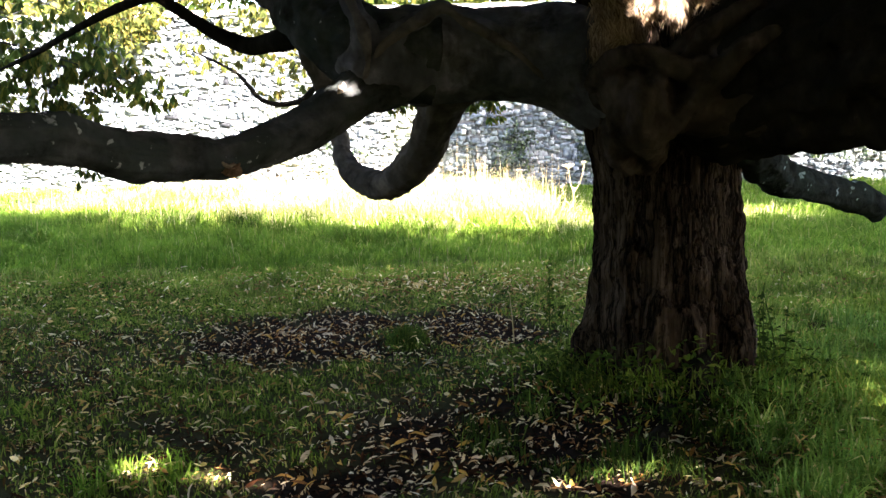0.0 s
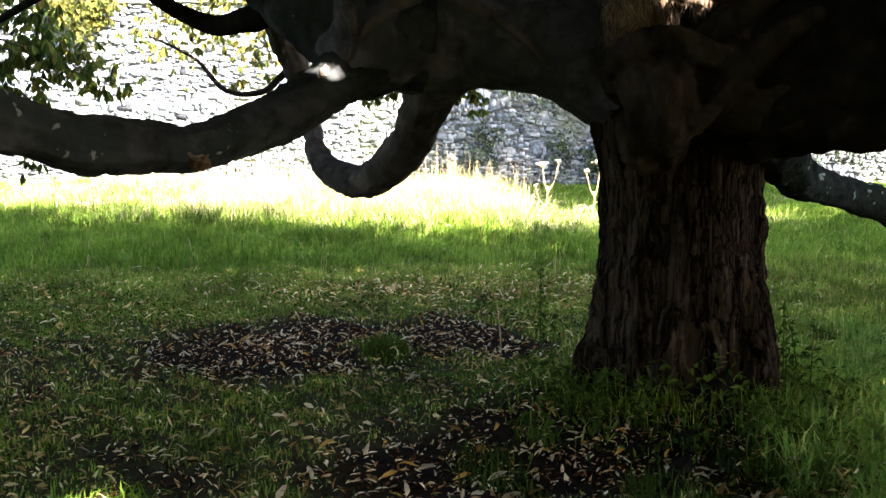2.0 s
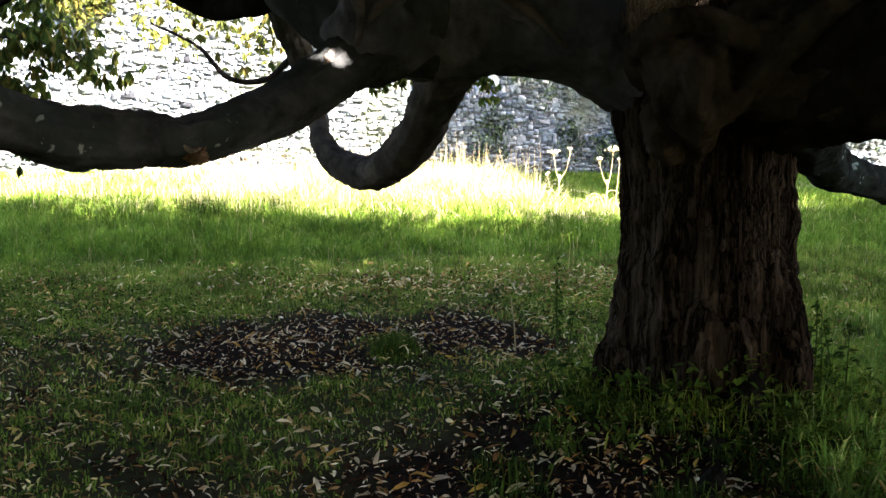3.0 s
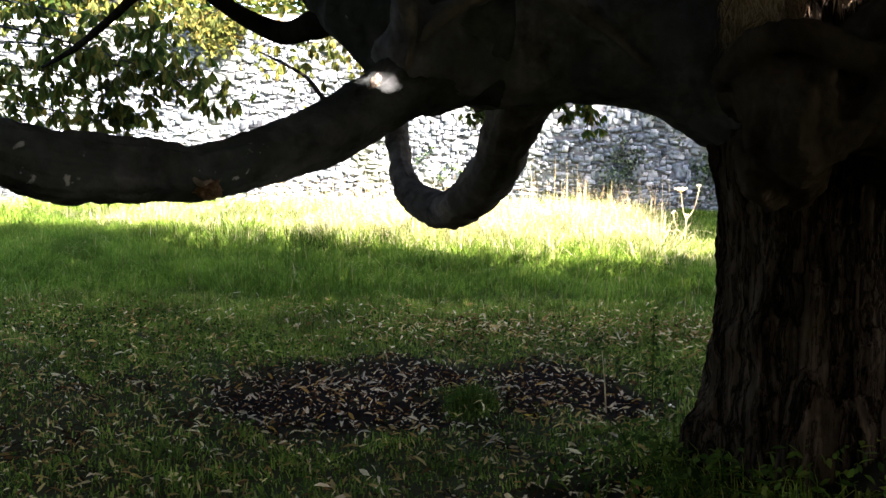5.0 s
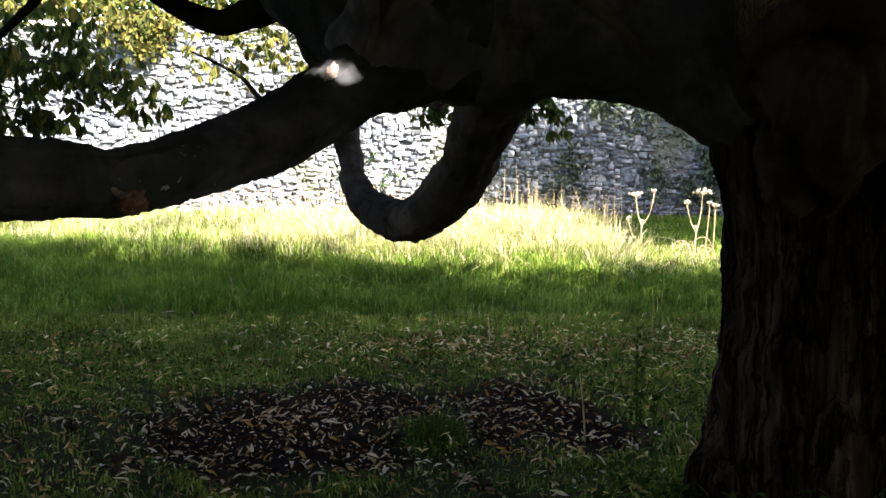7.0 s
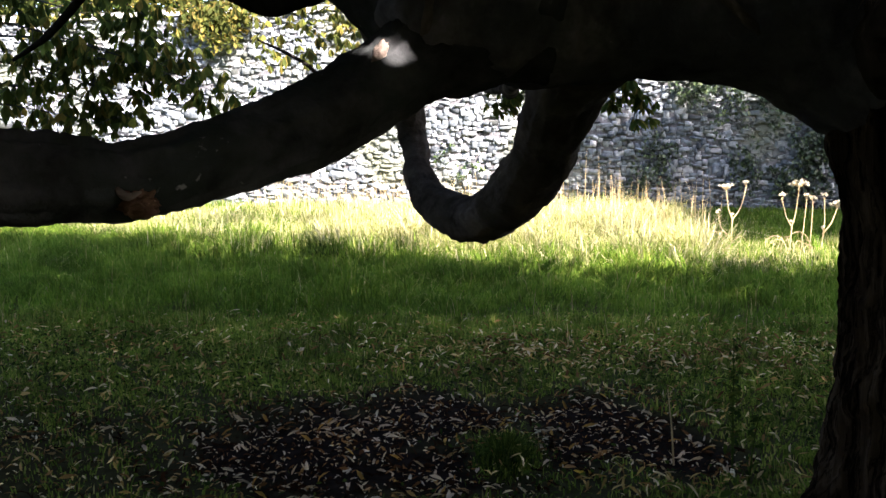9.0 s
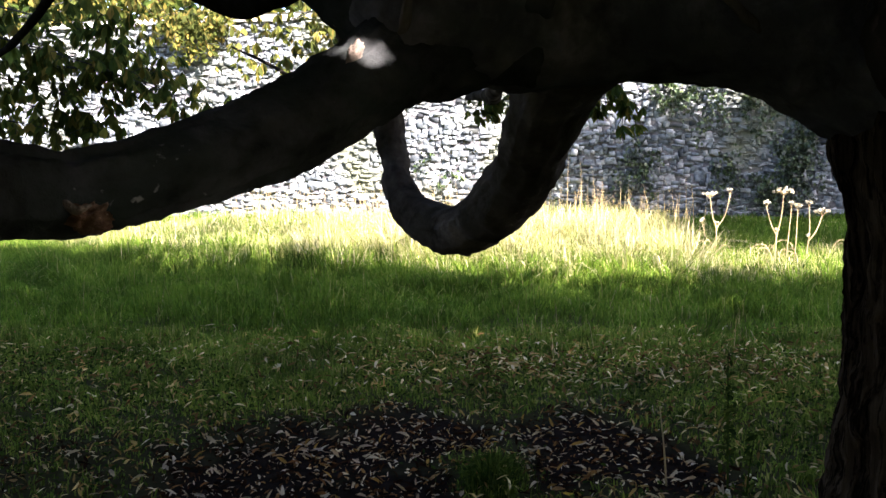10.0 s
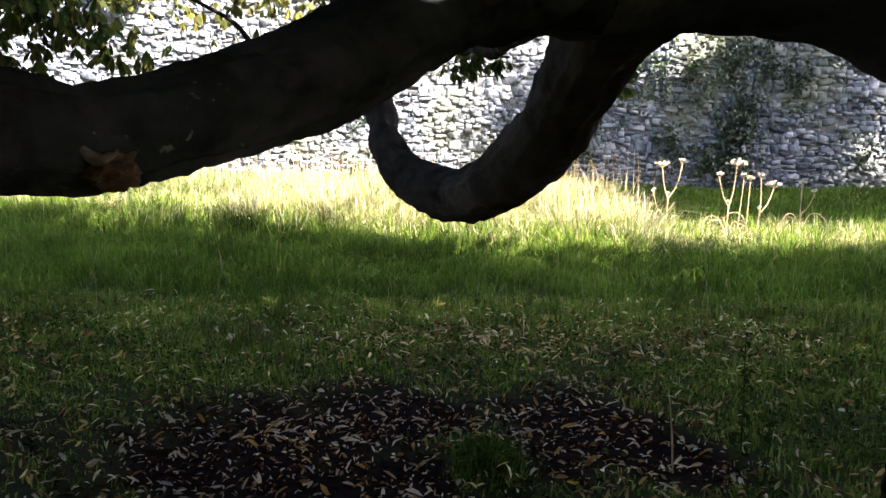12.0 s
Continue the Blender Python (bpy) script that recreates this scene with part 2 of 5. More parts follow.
def fast_mesh(name, verts, tris, mat):
    """A mesh from numpy arrays: verts (n, 3), tris (m, 3)."""
    me = bpy.data.meshes.new(name)
    me.vertices.add(len(verts))
    me.vertices.foreach_set("co", np.asarray(verts, np.float32).ravel())
    me.loops.add(len(tris) * 3)
    me.loops.foreach_set("vertex_index", np.asarray(tris, np.int32).ravel())
    me.polygons.add(len(tris))
    me.polygons.foreach_set("loop_start", np.arange(0, len(tris) * 3, 3, dtype=np.int32))
    me.materials.append(mat)
    me.update(calc_edges=True)
    return me


def part(name, me, parent, label=""):
    ob = new(name, me)
    ob.parent = parent
    return tagged(ob, label)


def smooth_line(points, steps):
    """Catmull-Rom through (x, y, z, r) points."""
    p = [np.array(q, float) for q in points]
    p = [2 * p[0] - p[1]] + p + [2 * p[-1] - p[-2]]
    out = []
    for i in range(1, len(p) - 2):
        a, b, c, d = p[i - 1:i + 3]
        for k in range(steps):
            t = k / steps
            out.append(0.5 * (2 * b + (c - a) * t + (2 * a - 5 * b + 4 * c - d) * t * t + (3 * b - a - 3 * c + d) * t ** 3))
    out.append(p[-2])
    return out


def tube(points, steps=6, sides=20, lump=0.06, ridge=0.05, turns=9, seed=0.0, cap=True, knob=0.0, fissure=0.0):
    """A limb round a line of (x, y, z, r): lumps and lengthwise ridges as parts of its radius. Returns verts, faces."""
    line = smooth_line(points, steps)
    verts, faces = [], []
    side = Vector((0.3, 0.8, 0.52))
    for i, q in enumerate(line):
        a = line[max(i - 1, 0)][:3]
        b = line[min(i + 1, len(line) - 1)][:3]
        way = Vector(b - a).normalized()
        side = (side - way * side.dot(way)).normalized()
        up = way.cross(side)
        for k in range(sides):
            g = 2 * math.pi * k / sides
            d = side * math.cos(g) + up * math.sin(g)
            p = Vector(q[:3])
            n1 = noise.noise((p + d * q[3]) * 3.1 + Vector((seed, 0, 0)))
            n2 = noise.noise(Vector((math.cos(g) * turns * 0.5, math.sin(g) * turns * 0.5, i * 0.08 / max(steps, 1) * 6 + seed)))
            n3 = noise.noise((p + d * q[3]) * 14 + Vector((0, seed, 0)))
            n4 = noise.noise((p + d * q[3]) * 8 + Vector((0, 0, seed)))
            cut = 0.0
            if fissure:
                wob = noise.noise(p * 1.6 + d * 2) * 0.45
                n5 = noise.noise(Vector((math.cos(g) * turns + wob, math.sin(g) * turns + wob, p.z * 2.4 + seed)))
                n6 = noise.noise(Vector((math.cos(g) * turns * 2.1 + wob, math.sin(g) * turns * 2.1, p.z * 6.0 + seed)))
                cut = max(0, 0.2 - abs(n5)) / 0.2 + 0.5 * max(0, 0.2 - abs(n6)) / 0.2
            verts.append(p + d * max(q[3], 0.002) * (1 + lump * 2 * n1 + ridge * 2 * n2 + 0.25 * (lump + ridge) * n3 + knob * n4 - fissure * cut))
    for i in range(len(line) - 1):
        for k in range(sides):
            faces.append((i * sides + k, i * sides + (k + 1) % sides, (i + 1) * sides + (k + 1) % sides, (i + 1) * sides + k))
    if cap:
        faces.append(tuple(reversed(range(sides))))
        faces.append(tuple(range((len(line) - 1) * sides, len(line) * sides)))
    return verts, faces


def join(*pieces):
    verts, faces = [], []
    for v, f in pieces:
        o = len(verts)
        verts += v
        faces += [tuple(i + o for i in g) for g in f]
    return verts, faces


def limb_part(name, points, parent, mat, label="", **kw):
    v, f = tube(points, **kw)
    return part(name, mesh_of(name, v, f, mat, True), parent, label)


rng = np.random.default_rng(7)


def leaves_at(centres, length, width, droop=0.3, spread=1.0, curl=0.15, fold=0.6):
    """Lance-shaped leaves of six triangles, folded along the midrib, at the centres (n, 3)."""
    n = len(centres)
    yaw = rng.uniform(0, 2 * np.pi, n)
    pitch = rng.normal(-droop, 0.5 * spread, n)
    roll = rng.normal(0, 0.7 * spread, n)
    ln = length * rng.uniform(0.65, 1.25, n)
    wd = width * rng.uniform(0.75, 1.2, n)
    along = np.stack([np.cos(yaw) * np.cos(pitch), np.sin(yaw) * np.cos(pitch), np.sin(pitch)], 1)
    flat = np.stack([-np.sin(yaw), np.cos(yaw), np.zeros(n)], 1)
    up = np.cross(along, flat)
    side = flat * np.cos(roll)[:, None] + up * np.sin(roll)[:, None]
    nrm = np.cross(along, side)
    shape = [(0, 0, 0), (0.35, 0.5, 0.12), (0.35, -0.5, 0.12), (0.4, 0, 0), (0.72, 0.36, 0.05), (0.72, -0.36, 0.05), (1, 0, -0.12)]
    cv = rng.normal(0.5 * curl, 0.9 * abs(curl) + 0.02, n)
    v = np.zeros((n, 7, 3))
    for j, (a, s, h) in enumerate(shape):
        v[:, j] = centres + along * (ln * (a - 0.4))[:, None] + side * (wd * s)[:, None] + nrm * (ln * (h * fold - cv * (a - 0.4) ** 2))[:, None]
    tri = np.array([(0, 3, 1), (0, 2, 3), (1, 3, 4), (2, 5, 3), (3, 6, 4), (3, 5, 6)])
    return v.reshape(-1, 3), (tri[None] + 7 * np.arange(n)[:, None, None]).reshape(-1, 3)


def quads_at(centres, length, width):
    """Cheap leaves of two triangles, for a crown that is only seen by its shade."""
    n = len(centres)
    a = rng.normal(size=(n, 3))
    a /= np.linalg.norm(a, axis=1)[:, None]
    b = np.cross(a, rng.normal(size=(n, 3)))
    b /= np.linalg.norm(b, axis=1)[:, None]
    s = rng.uniform(0.7, 1.3, n)[:, None]
    v = np.stack([centres - a * length / 2 * s, centres + b * width / 2 * s, centres + a * length / 2 * s, centres - b * width / 2 * s], 1)
    tri = np.array([(0, 1, 2), (0, 2, 3)])
    return v.reshape(-1, 3), (tri[None] + 4 * np.arange(n)[:, None, None]).reshape(-1, 3)


def blades(x, y, z, height, width, lean=0.45, clumped=0.0):
    """Bent grass blades of three triangles; clumped ones lean the way their neighbours do."""
    n = len(x)
    g = rng.uniform(0, 2 * np.pi, n)
    if clumped:
        field = 2.4 * wave(x, y, 1.3, 4.7) + 1.6 * wave(x, y, 0.2, 11.0)
        g = np.where(rng.random(n) < clumped, field + rng.normal(0, 0.6, n), g)
    h = height * rng.uniform(0.5, 1.3, n)
    l = h * np.minimum(np.abs(rng.normal(0.35 * lean if clumped else 0, lean, n)), 1.6)
    w = width * rng.uniform(0.6, 1.3, n)
    f = g + np.pi / 2 + rng.normal(0, 0.5, n)
    dx, dy, ex, ey = np.cos(g) * l, np.sin(g) * l, np.cos(f) * w / 2, np.sin(f) * w / 2
    zero = z - 0.01
    tip = np.maximum(h * 0.98 - l * (0.45 if clumped else 0.25), 0.12 * h)
    v = np.stack([
        np.stack([x - ex, y - ey, zero], 1), np.stack([x + ex, y + ey, zero], 1),
        np.stack([x - ex * 0.8 + dx * 0.42, y - ey * 0.8 + dy * 0.42, z + h * 0.64], 1),
        np.stack([x + ex * 0.8 + dx * 0.42, y + ey * 0.8 + dy * 0.42, z + h * 0.64], 1),
        np.stack([x + dx, y + dy, z + tip], 1)], 1)
    tri = np.array([(0, 1, 3), (0, 3, 2), (2, 3, 4)])
    return v.reshape(-1, 3), (tri[None] + 5 * np.arange(n)[:, None, None]).reshape(-1, 3)


def stacked(*pieces):
    vs, ts, o = [], [], 0
    for v, t in pieces:
        vs.append(v)
        ts.append(t + o)
        o += len(v)
    return np.concatenate(vs), np.concatenate(ts)


# ---- ground ----
def wave(x, y, s, k):
    return (np.sin(x * k + s) * np.cos(y * k * 1.13 + s * 2.1) + 0.5 * np.sin(x * k * 2.3 + y * k * 1.7 + s))


def ground_z(x, y):
    x, y = np.asarray(x, float), np.asarray(y, float)
    r2 = ((x - 1.25) / 1.0) ** 2 + ((y - 6.0) / 1.0) ** 2
    mound = 0.2 * np.exp(-r2 / (2 * 0.62 ** 2))
    rise = 0.02 * np.clip(y - 11, 0, 12)
    return mound + rise + 0.012 * wave(x, y, 0.4, 2.6)


PATCHES = [(0.4, 7.6, 0.34, 0.45), (-1.35, 7.5, 0.82, 0.95), (-0.9, 8.1, 0.6, 0.6), (0.02, 7.95, 0.5, 0.8), (-0.75, 7.2, 0.7, 0.5), (-0.1, 5.15, 0.6, 0.5), (0.25, 5.6, 0.45, 0.55), (0.55, 6.0, 0.25, 0.4), (0.6, 5.1, 0.6, 0.5), (1.0, 5.3, 0.5, 0.35), (0.7, 5.6, 0.42, 0.4), (0.55, 4.7, 0.75, 0.4), (2.95, 7.6, 0.45, 0.25), (-0.5, 4.55, 0.6, 0.3)]


def soil_at(x, y):
    x, y = np.asarray(x, float), np.asarray(y, float)
    s = np.zeros(np.broadcast(x, y).shape)
    for cx, cy, rx, ry in PATCHES:
        d = np.sqrt(((x - cx) / rx) ** 2 + ((y - cy) / ry) ** 2) + 0.16 * wave(x, y, cx, 6.0) + 0.1 * wave(x, y, cy, 17.0)
        s = np.maximum(s, np.clip((1.4 - d) / 0.85, 0, 1))
    tuft = np.sqrt(((x + 0.4) / 0.17) ** 2 + ((y - 7.42) / 0.34) ** 2)
    thin = np.clip(0.5 + 0.35 * wave(x, y, 1.7, 2.2) + 0.25 * wave(x, y, 0.3, 7.0), 0, 1) * np.clip((8.6 - y) / 1.5, 0, 1) * np.clip((y - 3.2) / 0.5, 0, 1) * np.clip((1.2 - x) / 1.0, 0.15, 1) * np.clip((x + 6) / 1.5, 0, 1)
    s = np.maximum(s, 0.75 * thin)
    west = 0.85 * np.exp(-((x + 2.7) / 1.4) ** 2) * np.clip((8.7 - y) / 0.8, 0, 1) * np.clip((y - 6.0) / 0.6, 0, 1)
    s = np.maximum(s, west * np.clip(0.48 + 0.3 * wave(x, y, 2.9, 4.0) + 0.3 * wave(x, y, 1.2, 13.0), 0, 0.85))
    worn = np.clip((-0.5 - x) / 0.7, 0, 1) * np.clip((8.9 - y - 0.12 * wave(x, y, 0.9, 3.0)) / 0.9, 0, 1) * np.clip((y - 3.4) / 0.6, 0, 1)
    s = np.maximum(s, 0.55 * worn * np.clip(0.52 + 0.3 * wave(x, y, 3.3, 3.1) + 0.25 * wave(x, y, 2.2, 12.0), 0, 1))
    foot = np.exp(-(((x - 0.5) / 0.85) ** 2 + ((y - 5.25) / 0.65) ** 2))
    s = np.maximum(s, 1.0 * foot * np.clip(0.85 + 0.3 * wave(x, y, 1.9, 7.0), 0, 1))
    green = np.exp(-(((x + 0.75) / 0.8) ** 2 + ((y - 6.25) / 0.42) ** 2))
    return s * np.clip((tuft - 0.7) / 0.4, 0, 1) * (1 - 0.65 * green)


gx = np.concatenate([[-3000, -800, -200, -60, -25, -14], np.arange(-9, -4.5, 0.3), np.arange(-4.5, 4.5, 0.06), np.arange(4.5, 10, 0.3), [14, 25, 60, 200, 800, 3000]])
gy = np.concatenate([[-3000, -800, -200, -60, -20, -8, -3, 0, 2], np.arange(3, 10.5, 0.06), np.arange(10.5, 21, 0.25), [24, 30, 60, 200, 800, 3000]])
GX, GY = np.meshgrid(gx, gy)
GZ = ground_z(np.clip(GX, -20, 20), np.clip(GY, -20, 40))
nx, ny = len(gx), len(gy)
gi = np.arange(nx * ny).reshape(ny, nx)
q = np.stack([gi[:-1, :-1], gi[:-1, 1:], gi[1:, 1:], gi[1:, :-1]], -1).reshape(-1, 4)
gm = fast_mesh("ground", np.stack([GX, GY, GZ], -1).reshape(-1, 3), np.concatenate([q[:, [0, 1, 2]], q[:, [0, 2, 3]]]), GROUND)
gm.polygons.foreach_set("use_smooth", [True] * len(gm.polygons))
att = gm.attributes.new("soil", "FLOAT", "POINT")
att.data.foreach_set("value", soil_at(GX, GY).ravel().astype(np.float32))
tagged(new("ground", gm), "rough turf with bare dark soil patches and leaf litter", "ground", kind="structure")

# ---- stone wall ----
WALL_Y, WALL_TOP = 19.3, 3.52
bm = bmesh.new()
bmesh.ops.create_cube(bm, size=1, matrix=Matrix.Translation((-1.0, WALL_Y + 0.255, 1.6)) @ Matrix.Diagonal((46, 0.5, 3.84, 1)))
wm = bpy.data.meshes.new("wall_north")
bm.to_mesh(wm)
bm.free()
wm.materials.append(MORTAR)
wall = tagged(new("wall_north", wm), "old grey rubble stone garden wall with ivy", "wall", kind="structure")


def stone_shape(seed):
    """A rough unit stone, about 1 x 1 x 1, its front towards -y, bevelled and uneven."""
    r = random.Random(seed)
    b = bmesh.new()
    bmesh.ops.create_cube(b, size=1)
    bmesh.ops.bevel(b, geom=[e for e in b.edges], offset=0.09, segments=1, affect="EDGES", profile=0.6)
    for v in b.verts:
        v.co.x *= 1 + r.uniform(-0.12, 0.12)
        v.co.z *= 1 + r.uniform(-0.2, 0.2)
        v.co.y += r.uniform(-0.1, 0.1)
    me = bpy.data.meshes.new("stone")
    b.to_mesh(me)
    b.free()
    me.materials.append(STONE)
    return me


STONES = [stone_shape(i) for i in range(10)]
stone_arrays = []
for me in STONES:
    co = np.zeros(len(me.vertices) * 3)
    me.vertices.foreach_get("co", co)
    me.calc_loop_triangles()
    ti = np.zeros(len(me.loop_triangles) * 3, int)
    me.loop_triangles.foreach_get("vertices", ti)
    co, ti = co.reshape(-1, 3), ti.reshape(-1, 3)
    stone_arrays.append((co, ti[co[ti][:, :, 1].mean(1) < 0.15]))
near_stones, far_stones = [], []
sr = random.Random(3)
z = 0.0
while z < WALL_TOP - 0.05:
    h = min(sr.choice((sr.uniform(0.03, 0.05), sr.uniform(0.045, 0.07), sr.uniform(0.06, 0.1))), WALL_TOP - z)
    x = -12.5 + sr.uniform(0, 0.3)
    while x < 11:
        w = sr.choice((sr.uniform(0.04, 0.09), sr.uniform(0.07, 0.13), sr.uniform(0.1, 0.22))) * (1.15 if h > 0.085 else 1.0)
        proud = sr.uniform(-0.045, 0.03)
        spot = (x + w / 2, WALL_Y + 0.08 - proud, z + h / 2 + sr.uniform(-0.034, 0.034), w * sr.uniform(0.8, 1.12), 0.22, (h - 0.004) * sr.uniform(0.6, 1.75), sr.randrange(10), sr.uniform(-0.22, 0.22))
        (near_stones if 1.8 < x < 3.7 and 0.95 < z < 2.0 else far_stones).append(spot)
        x += w
    z += h
extra = near_stones[300:]
for sx, sy, sz, w, d, h, k, tilt in near_stones[:300]:
    o = new("stone", STONES[k])
    o.parent = wall
    o.matrix_basis = Matrix.Translation((sx, sy, sz)) @ Matrix.Rotation(tilt, 4, "Y") @ Matrix.Diagonal((w, d, h, 1))
pieces = []
for sx, sy, sz, w, d, h, k, tilt in far_stones + extra:
    v, t = stone_arrays[k]
    v = v * (w, d, h)
    v = np.stack([v[:, 0] + tilt * v[:, 2], v[:, 1], v[:, 2] - tilt * v[:, 0]], 1) + (sx, sy, sz)
    pieces.append((v, t))
tagged(part("stonework", fast_mesh("stonework", *stacked(*pieces), STONE), wall), kind="stuff")
x = -16.0
cope_mesh = stone_shape(77)
cope_mesh.materials[0] = COPING
while x < 12:
    w = sr.uniform(0.5, 0.9)
    o = new("coping_stone", cope_mesh)
    o.parent = wall
    o.matrix_basis = Matrix.Translation((x + w / 2, WALL_Y + 0.24, WALL_TOP + 0.05 + sr.uniform(-0.01, 0.01))) @ Matrix.Diagonal((w - 0.01, 0.66, 0.12, 1))
    x += w

# ---- the old tree ----
tree = tagged(new("old_tree"), "ancient spreading chestnut tree with furrowed bark and low twisted limbs", "tree")
tree.location = (1.22, 6.1, 0.15)
bpy.context.view_layer.update()
TREE_INV = tree.matrix_world.inverted()


def on_tree(ob):
    ob.matrix_parent_inverse = TREE_INV
    return ob


lumps = bpy.data.textures.new("lumps", "CLOUDS")
lumps.noise_scale, lumps.noise_depth = 0.16, 4
fine = bpy.data.textures.new("fine", "CLOUDS")
fine.noise_scale, fine.noise_depth = 0.035, 2


def roughened(ob, coarse, small):
    for tex, strength in ((lumps, coarse), (fine, small)):
        d = ob.modifiers.new("rough", "DISPLACE")
        d.texture, d.strength, d.mid_level, d.texture_coords = tex, strength, 0.5, "LOCAL"


def fused(name, tubes, mat, label, voxel, soften, coarse, small):
    """Several tubes grown together into one part of the tree."""
    ob = on_tree(part(name, mesh_of(name, *join(*tubes), mat, True), tree, label))
    mod = ob.modifiers.new("fuse", "REMESH")
    mod.mode, mod.voxel_size, mod.use_smooth_shade = "VOXEL", voxel, True
    if soften:
        mod = ob.modifiers.new("soften", "SMOOTH")
        mod.iterations, mod.factor = soften, 0.5
    roughened(ob, coarse, small)
    return ob


def ridge_on(axis, start, turn, r, sink=0.96):
    """A raised ridge that winds along a limb, on the side that faces the lawn."""
    line = []
    for i, (x, y, z, rad) in enumerate(axis):
        a = start + turn * i / max(1, len(axis) - 1)
        d = Vector((-0.62, -0.78, 0.0)) * math.cos(a) + Vector((0, 0, 1)) * math.sin(a)
        line.append((x + d.x * rad * sink, y + d.y * rad * sink, z + d.z * rad * sink, r * (0.55 if i in (0, len(axis) - 1) else 1.0)))
    return tube(line, steps=6, sides=14, lump=0.2, ridge=0.05, knob=0.2, seed=start)


fused("trunk", [
    tube([(1.2, 6.12, -0.1, 0.62), (1.21, 6.12, 0.15, 0.52), (1.215, 6.1, 0.4, 0.474), (1.216, 6.1, 0.7, 0.44), (1.216, 6.1, 1.05, 0.416), (1.214, 6.1, 1.35, 0.421), (1.185, 6.1, 1.6, 0.465), (1.15, 6.12, 1.9, 0.47), (1.05, 6.2, 2.3, 0.36), (1.0, 6.25, 2.8, 0.3)], steps=22, sides=190, lump=0.025, ridge=0.03, turns=9, seed=1.3, fissure=0.045, knob=0.03),
    # buttress roots
    tube([(0.9, 6.0, 0.05, 0.26), (0.8, 6.03, 0.26, 0.16), (0.84, 6.05, 0.45, 0.12), (0.91, 6.05, 0.75, 0.07)], steps=6, sides=24, seed=5.5),
    tube([(1.5, 5.72, 0.05, 0.13), (1.52, 5.74, 0.3, 0.12), (1.5, 5.8, 0.6, 0.1), (1.45, 5.85, 0.95, 0.06)], steps=6, sides=24, seed=6.5),
], BARK, "thick furrowed brown trunk with buttress roots", 0.012, 0, 0.05, 0.016)

# surface roots creeping out of the foot
for line in (
    [(1.15, 5.75, 0.1, 0.1), (1.12, 5.5, 0.08, 0.09), (1.08, 5.2, 0.05, 0.05), (0.95, 4.95, 0.04, 0.045), (0.86, 4.78, 0.02, 0.05), (0.8, 4.62, -0.03, 0.03)],
    [(1.3, 5.8, 0.24, 0.13), (1.31, 5.6, 0.19, 0.1), (1.3, 5.46, 0.1, 0.075), (1.26, 5.32, 0.0, 0.05)],
):
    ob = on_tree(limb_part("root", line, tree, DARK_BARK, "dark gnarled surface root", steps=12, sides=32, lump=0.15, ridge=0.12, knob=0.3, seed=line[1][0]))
    roughened(ob, 0.05, 0.02)

UPPER = [(-0.1, 6.05, 1.95, 0.27), (-0.45, 6.0, 2.0, 0.24), (-0.68, 6.1, 2.14, 0.22), (-0.88, 6.35, 2.32, 0.2), (-1.1, 6.7, 2.55, 0.18), (-1.5, 7.2, 3.1, 0.15), (-2.2, 8.0, 4.2, 0.1), (-2.8, 8.6, 5.5, 0.05)]
fused("great_limb", [
    tube([(1.25, 6.13, 1.78, 0.44), (1.0, 6.1, 1.84, 0.395), (0.86, 6.11, 1.875, 0.365), (0.66, 6.13, 1.935, 0.315), (0.45, 6.15, 1.97, 0.288), (0.19, 6.15, 1.968, 0.266), (-0.14, 6.08, 1.975, 0.282), (-0.38, 5.95, 1.93, 0.25), (-0.55, 5.83, 1.8, 0.15)], steps=10, sides=64, lump=0.04, ridge=0.03, seed=4.1, knob=0.05),
    # raised ribs that run over it
    tube([(-0.54, 5.84, 1.74, 0.05), (-0.46, 5.76, 1.88, 0.072), (-0.465, 5.77, 2.06, 0.074), (-0.53, 5.87, 2.22, 0.065), (-0.6, 5.97, 2.34, 0.055)], steps=8, sides=18, lump=0.25, ridge=0.08, knob=0.3),
    tube([(-0.46, 5.76, 1.9, 0.05), (-0.36, 5.765, 2.01, 0.066), (-0.2, 5.87, 2.13, 0.07), (-0.06, 5.95, 2.2, 0.07), (0.08, 5.915, 2.13, 0.07), (0.2, 5.885, 2.06, 0.065), (0.32, 5.885, 1.99, 0.06), (0.46, 5.91, 1.86, 0.05), (0.56, 5.94, 1.78, 0.035)], steps=8, sides=18, lump=0.25, ridge=0.08, knob=0.3),
], GREAT_BARK, "great twisted limb with raised ribs spreading from the crotch", 0.016, 2, 0.045, 0.012)

# darker bark than great_limb, so its colour offsets the sky light here
fused("upper_limb", [
    tube(UPPER, steps=10, sides=48, lump=0.06, ridge=0.08, seed=7.7, knob=0.08),
    tube([(-0.62, 5.97, 1.98, 0.045), (-0.72, 6.0, 2.14, 0.055), (-0.86, 6.17, 2.32, 0.05), (-1.02, 6.42, 2.52, 0.04)], steps=8, sides=18, lump=0.25, ridge=0.08, knob=0.3),
    tube([(-0.52, 5.85, 1.86, 0.04), (-0.62, 5.88, 2.06, 0.05), (-0.74, 5.95, 2.22, 0.045), (-0.9, 6.15, 2.4, 0.035)], steps=8, sides=18, lump=0.25, ridge=0.08, knob=0.3, seed=2.0),
], LIMB_BARK, "dark ribbed limb climbing out of the crotch", 0.015, 1, 0.045, 0.014)

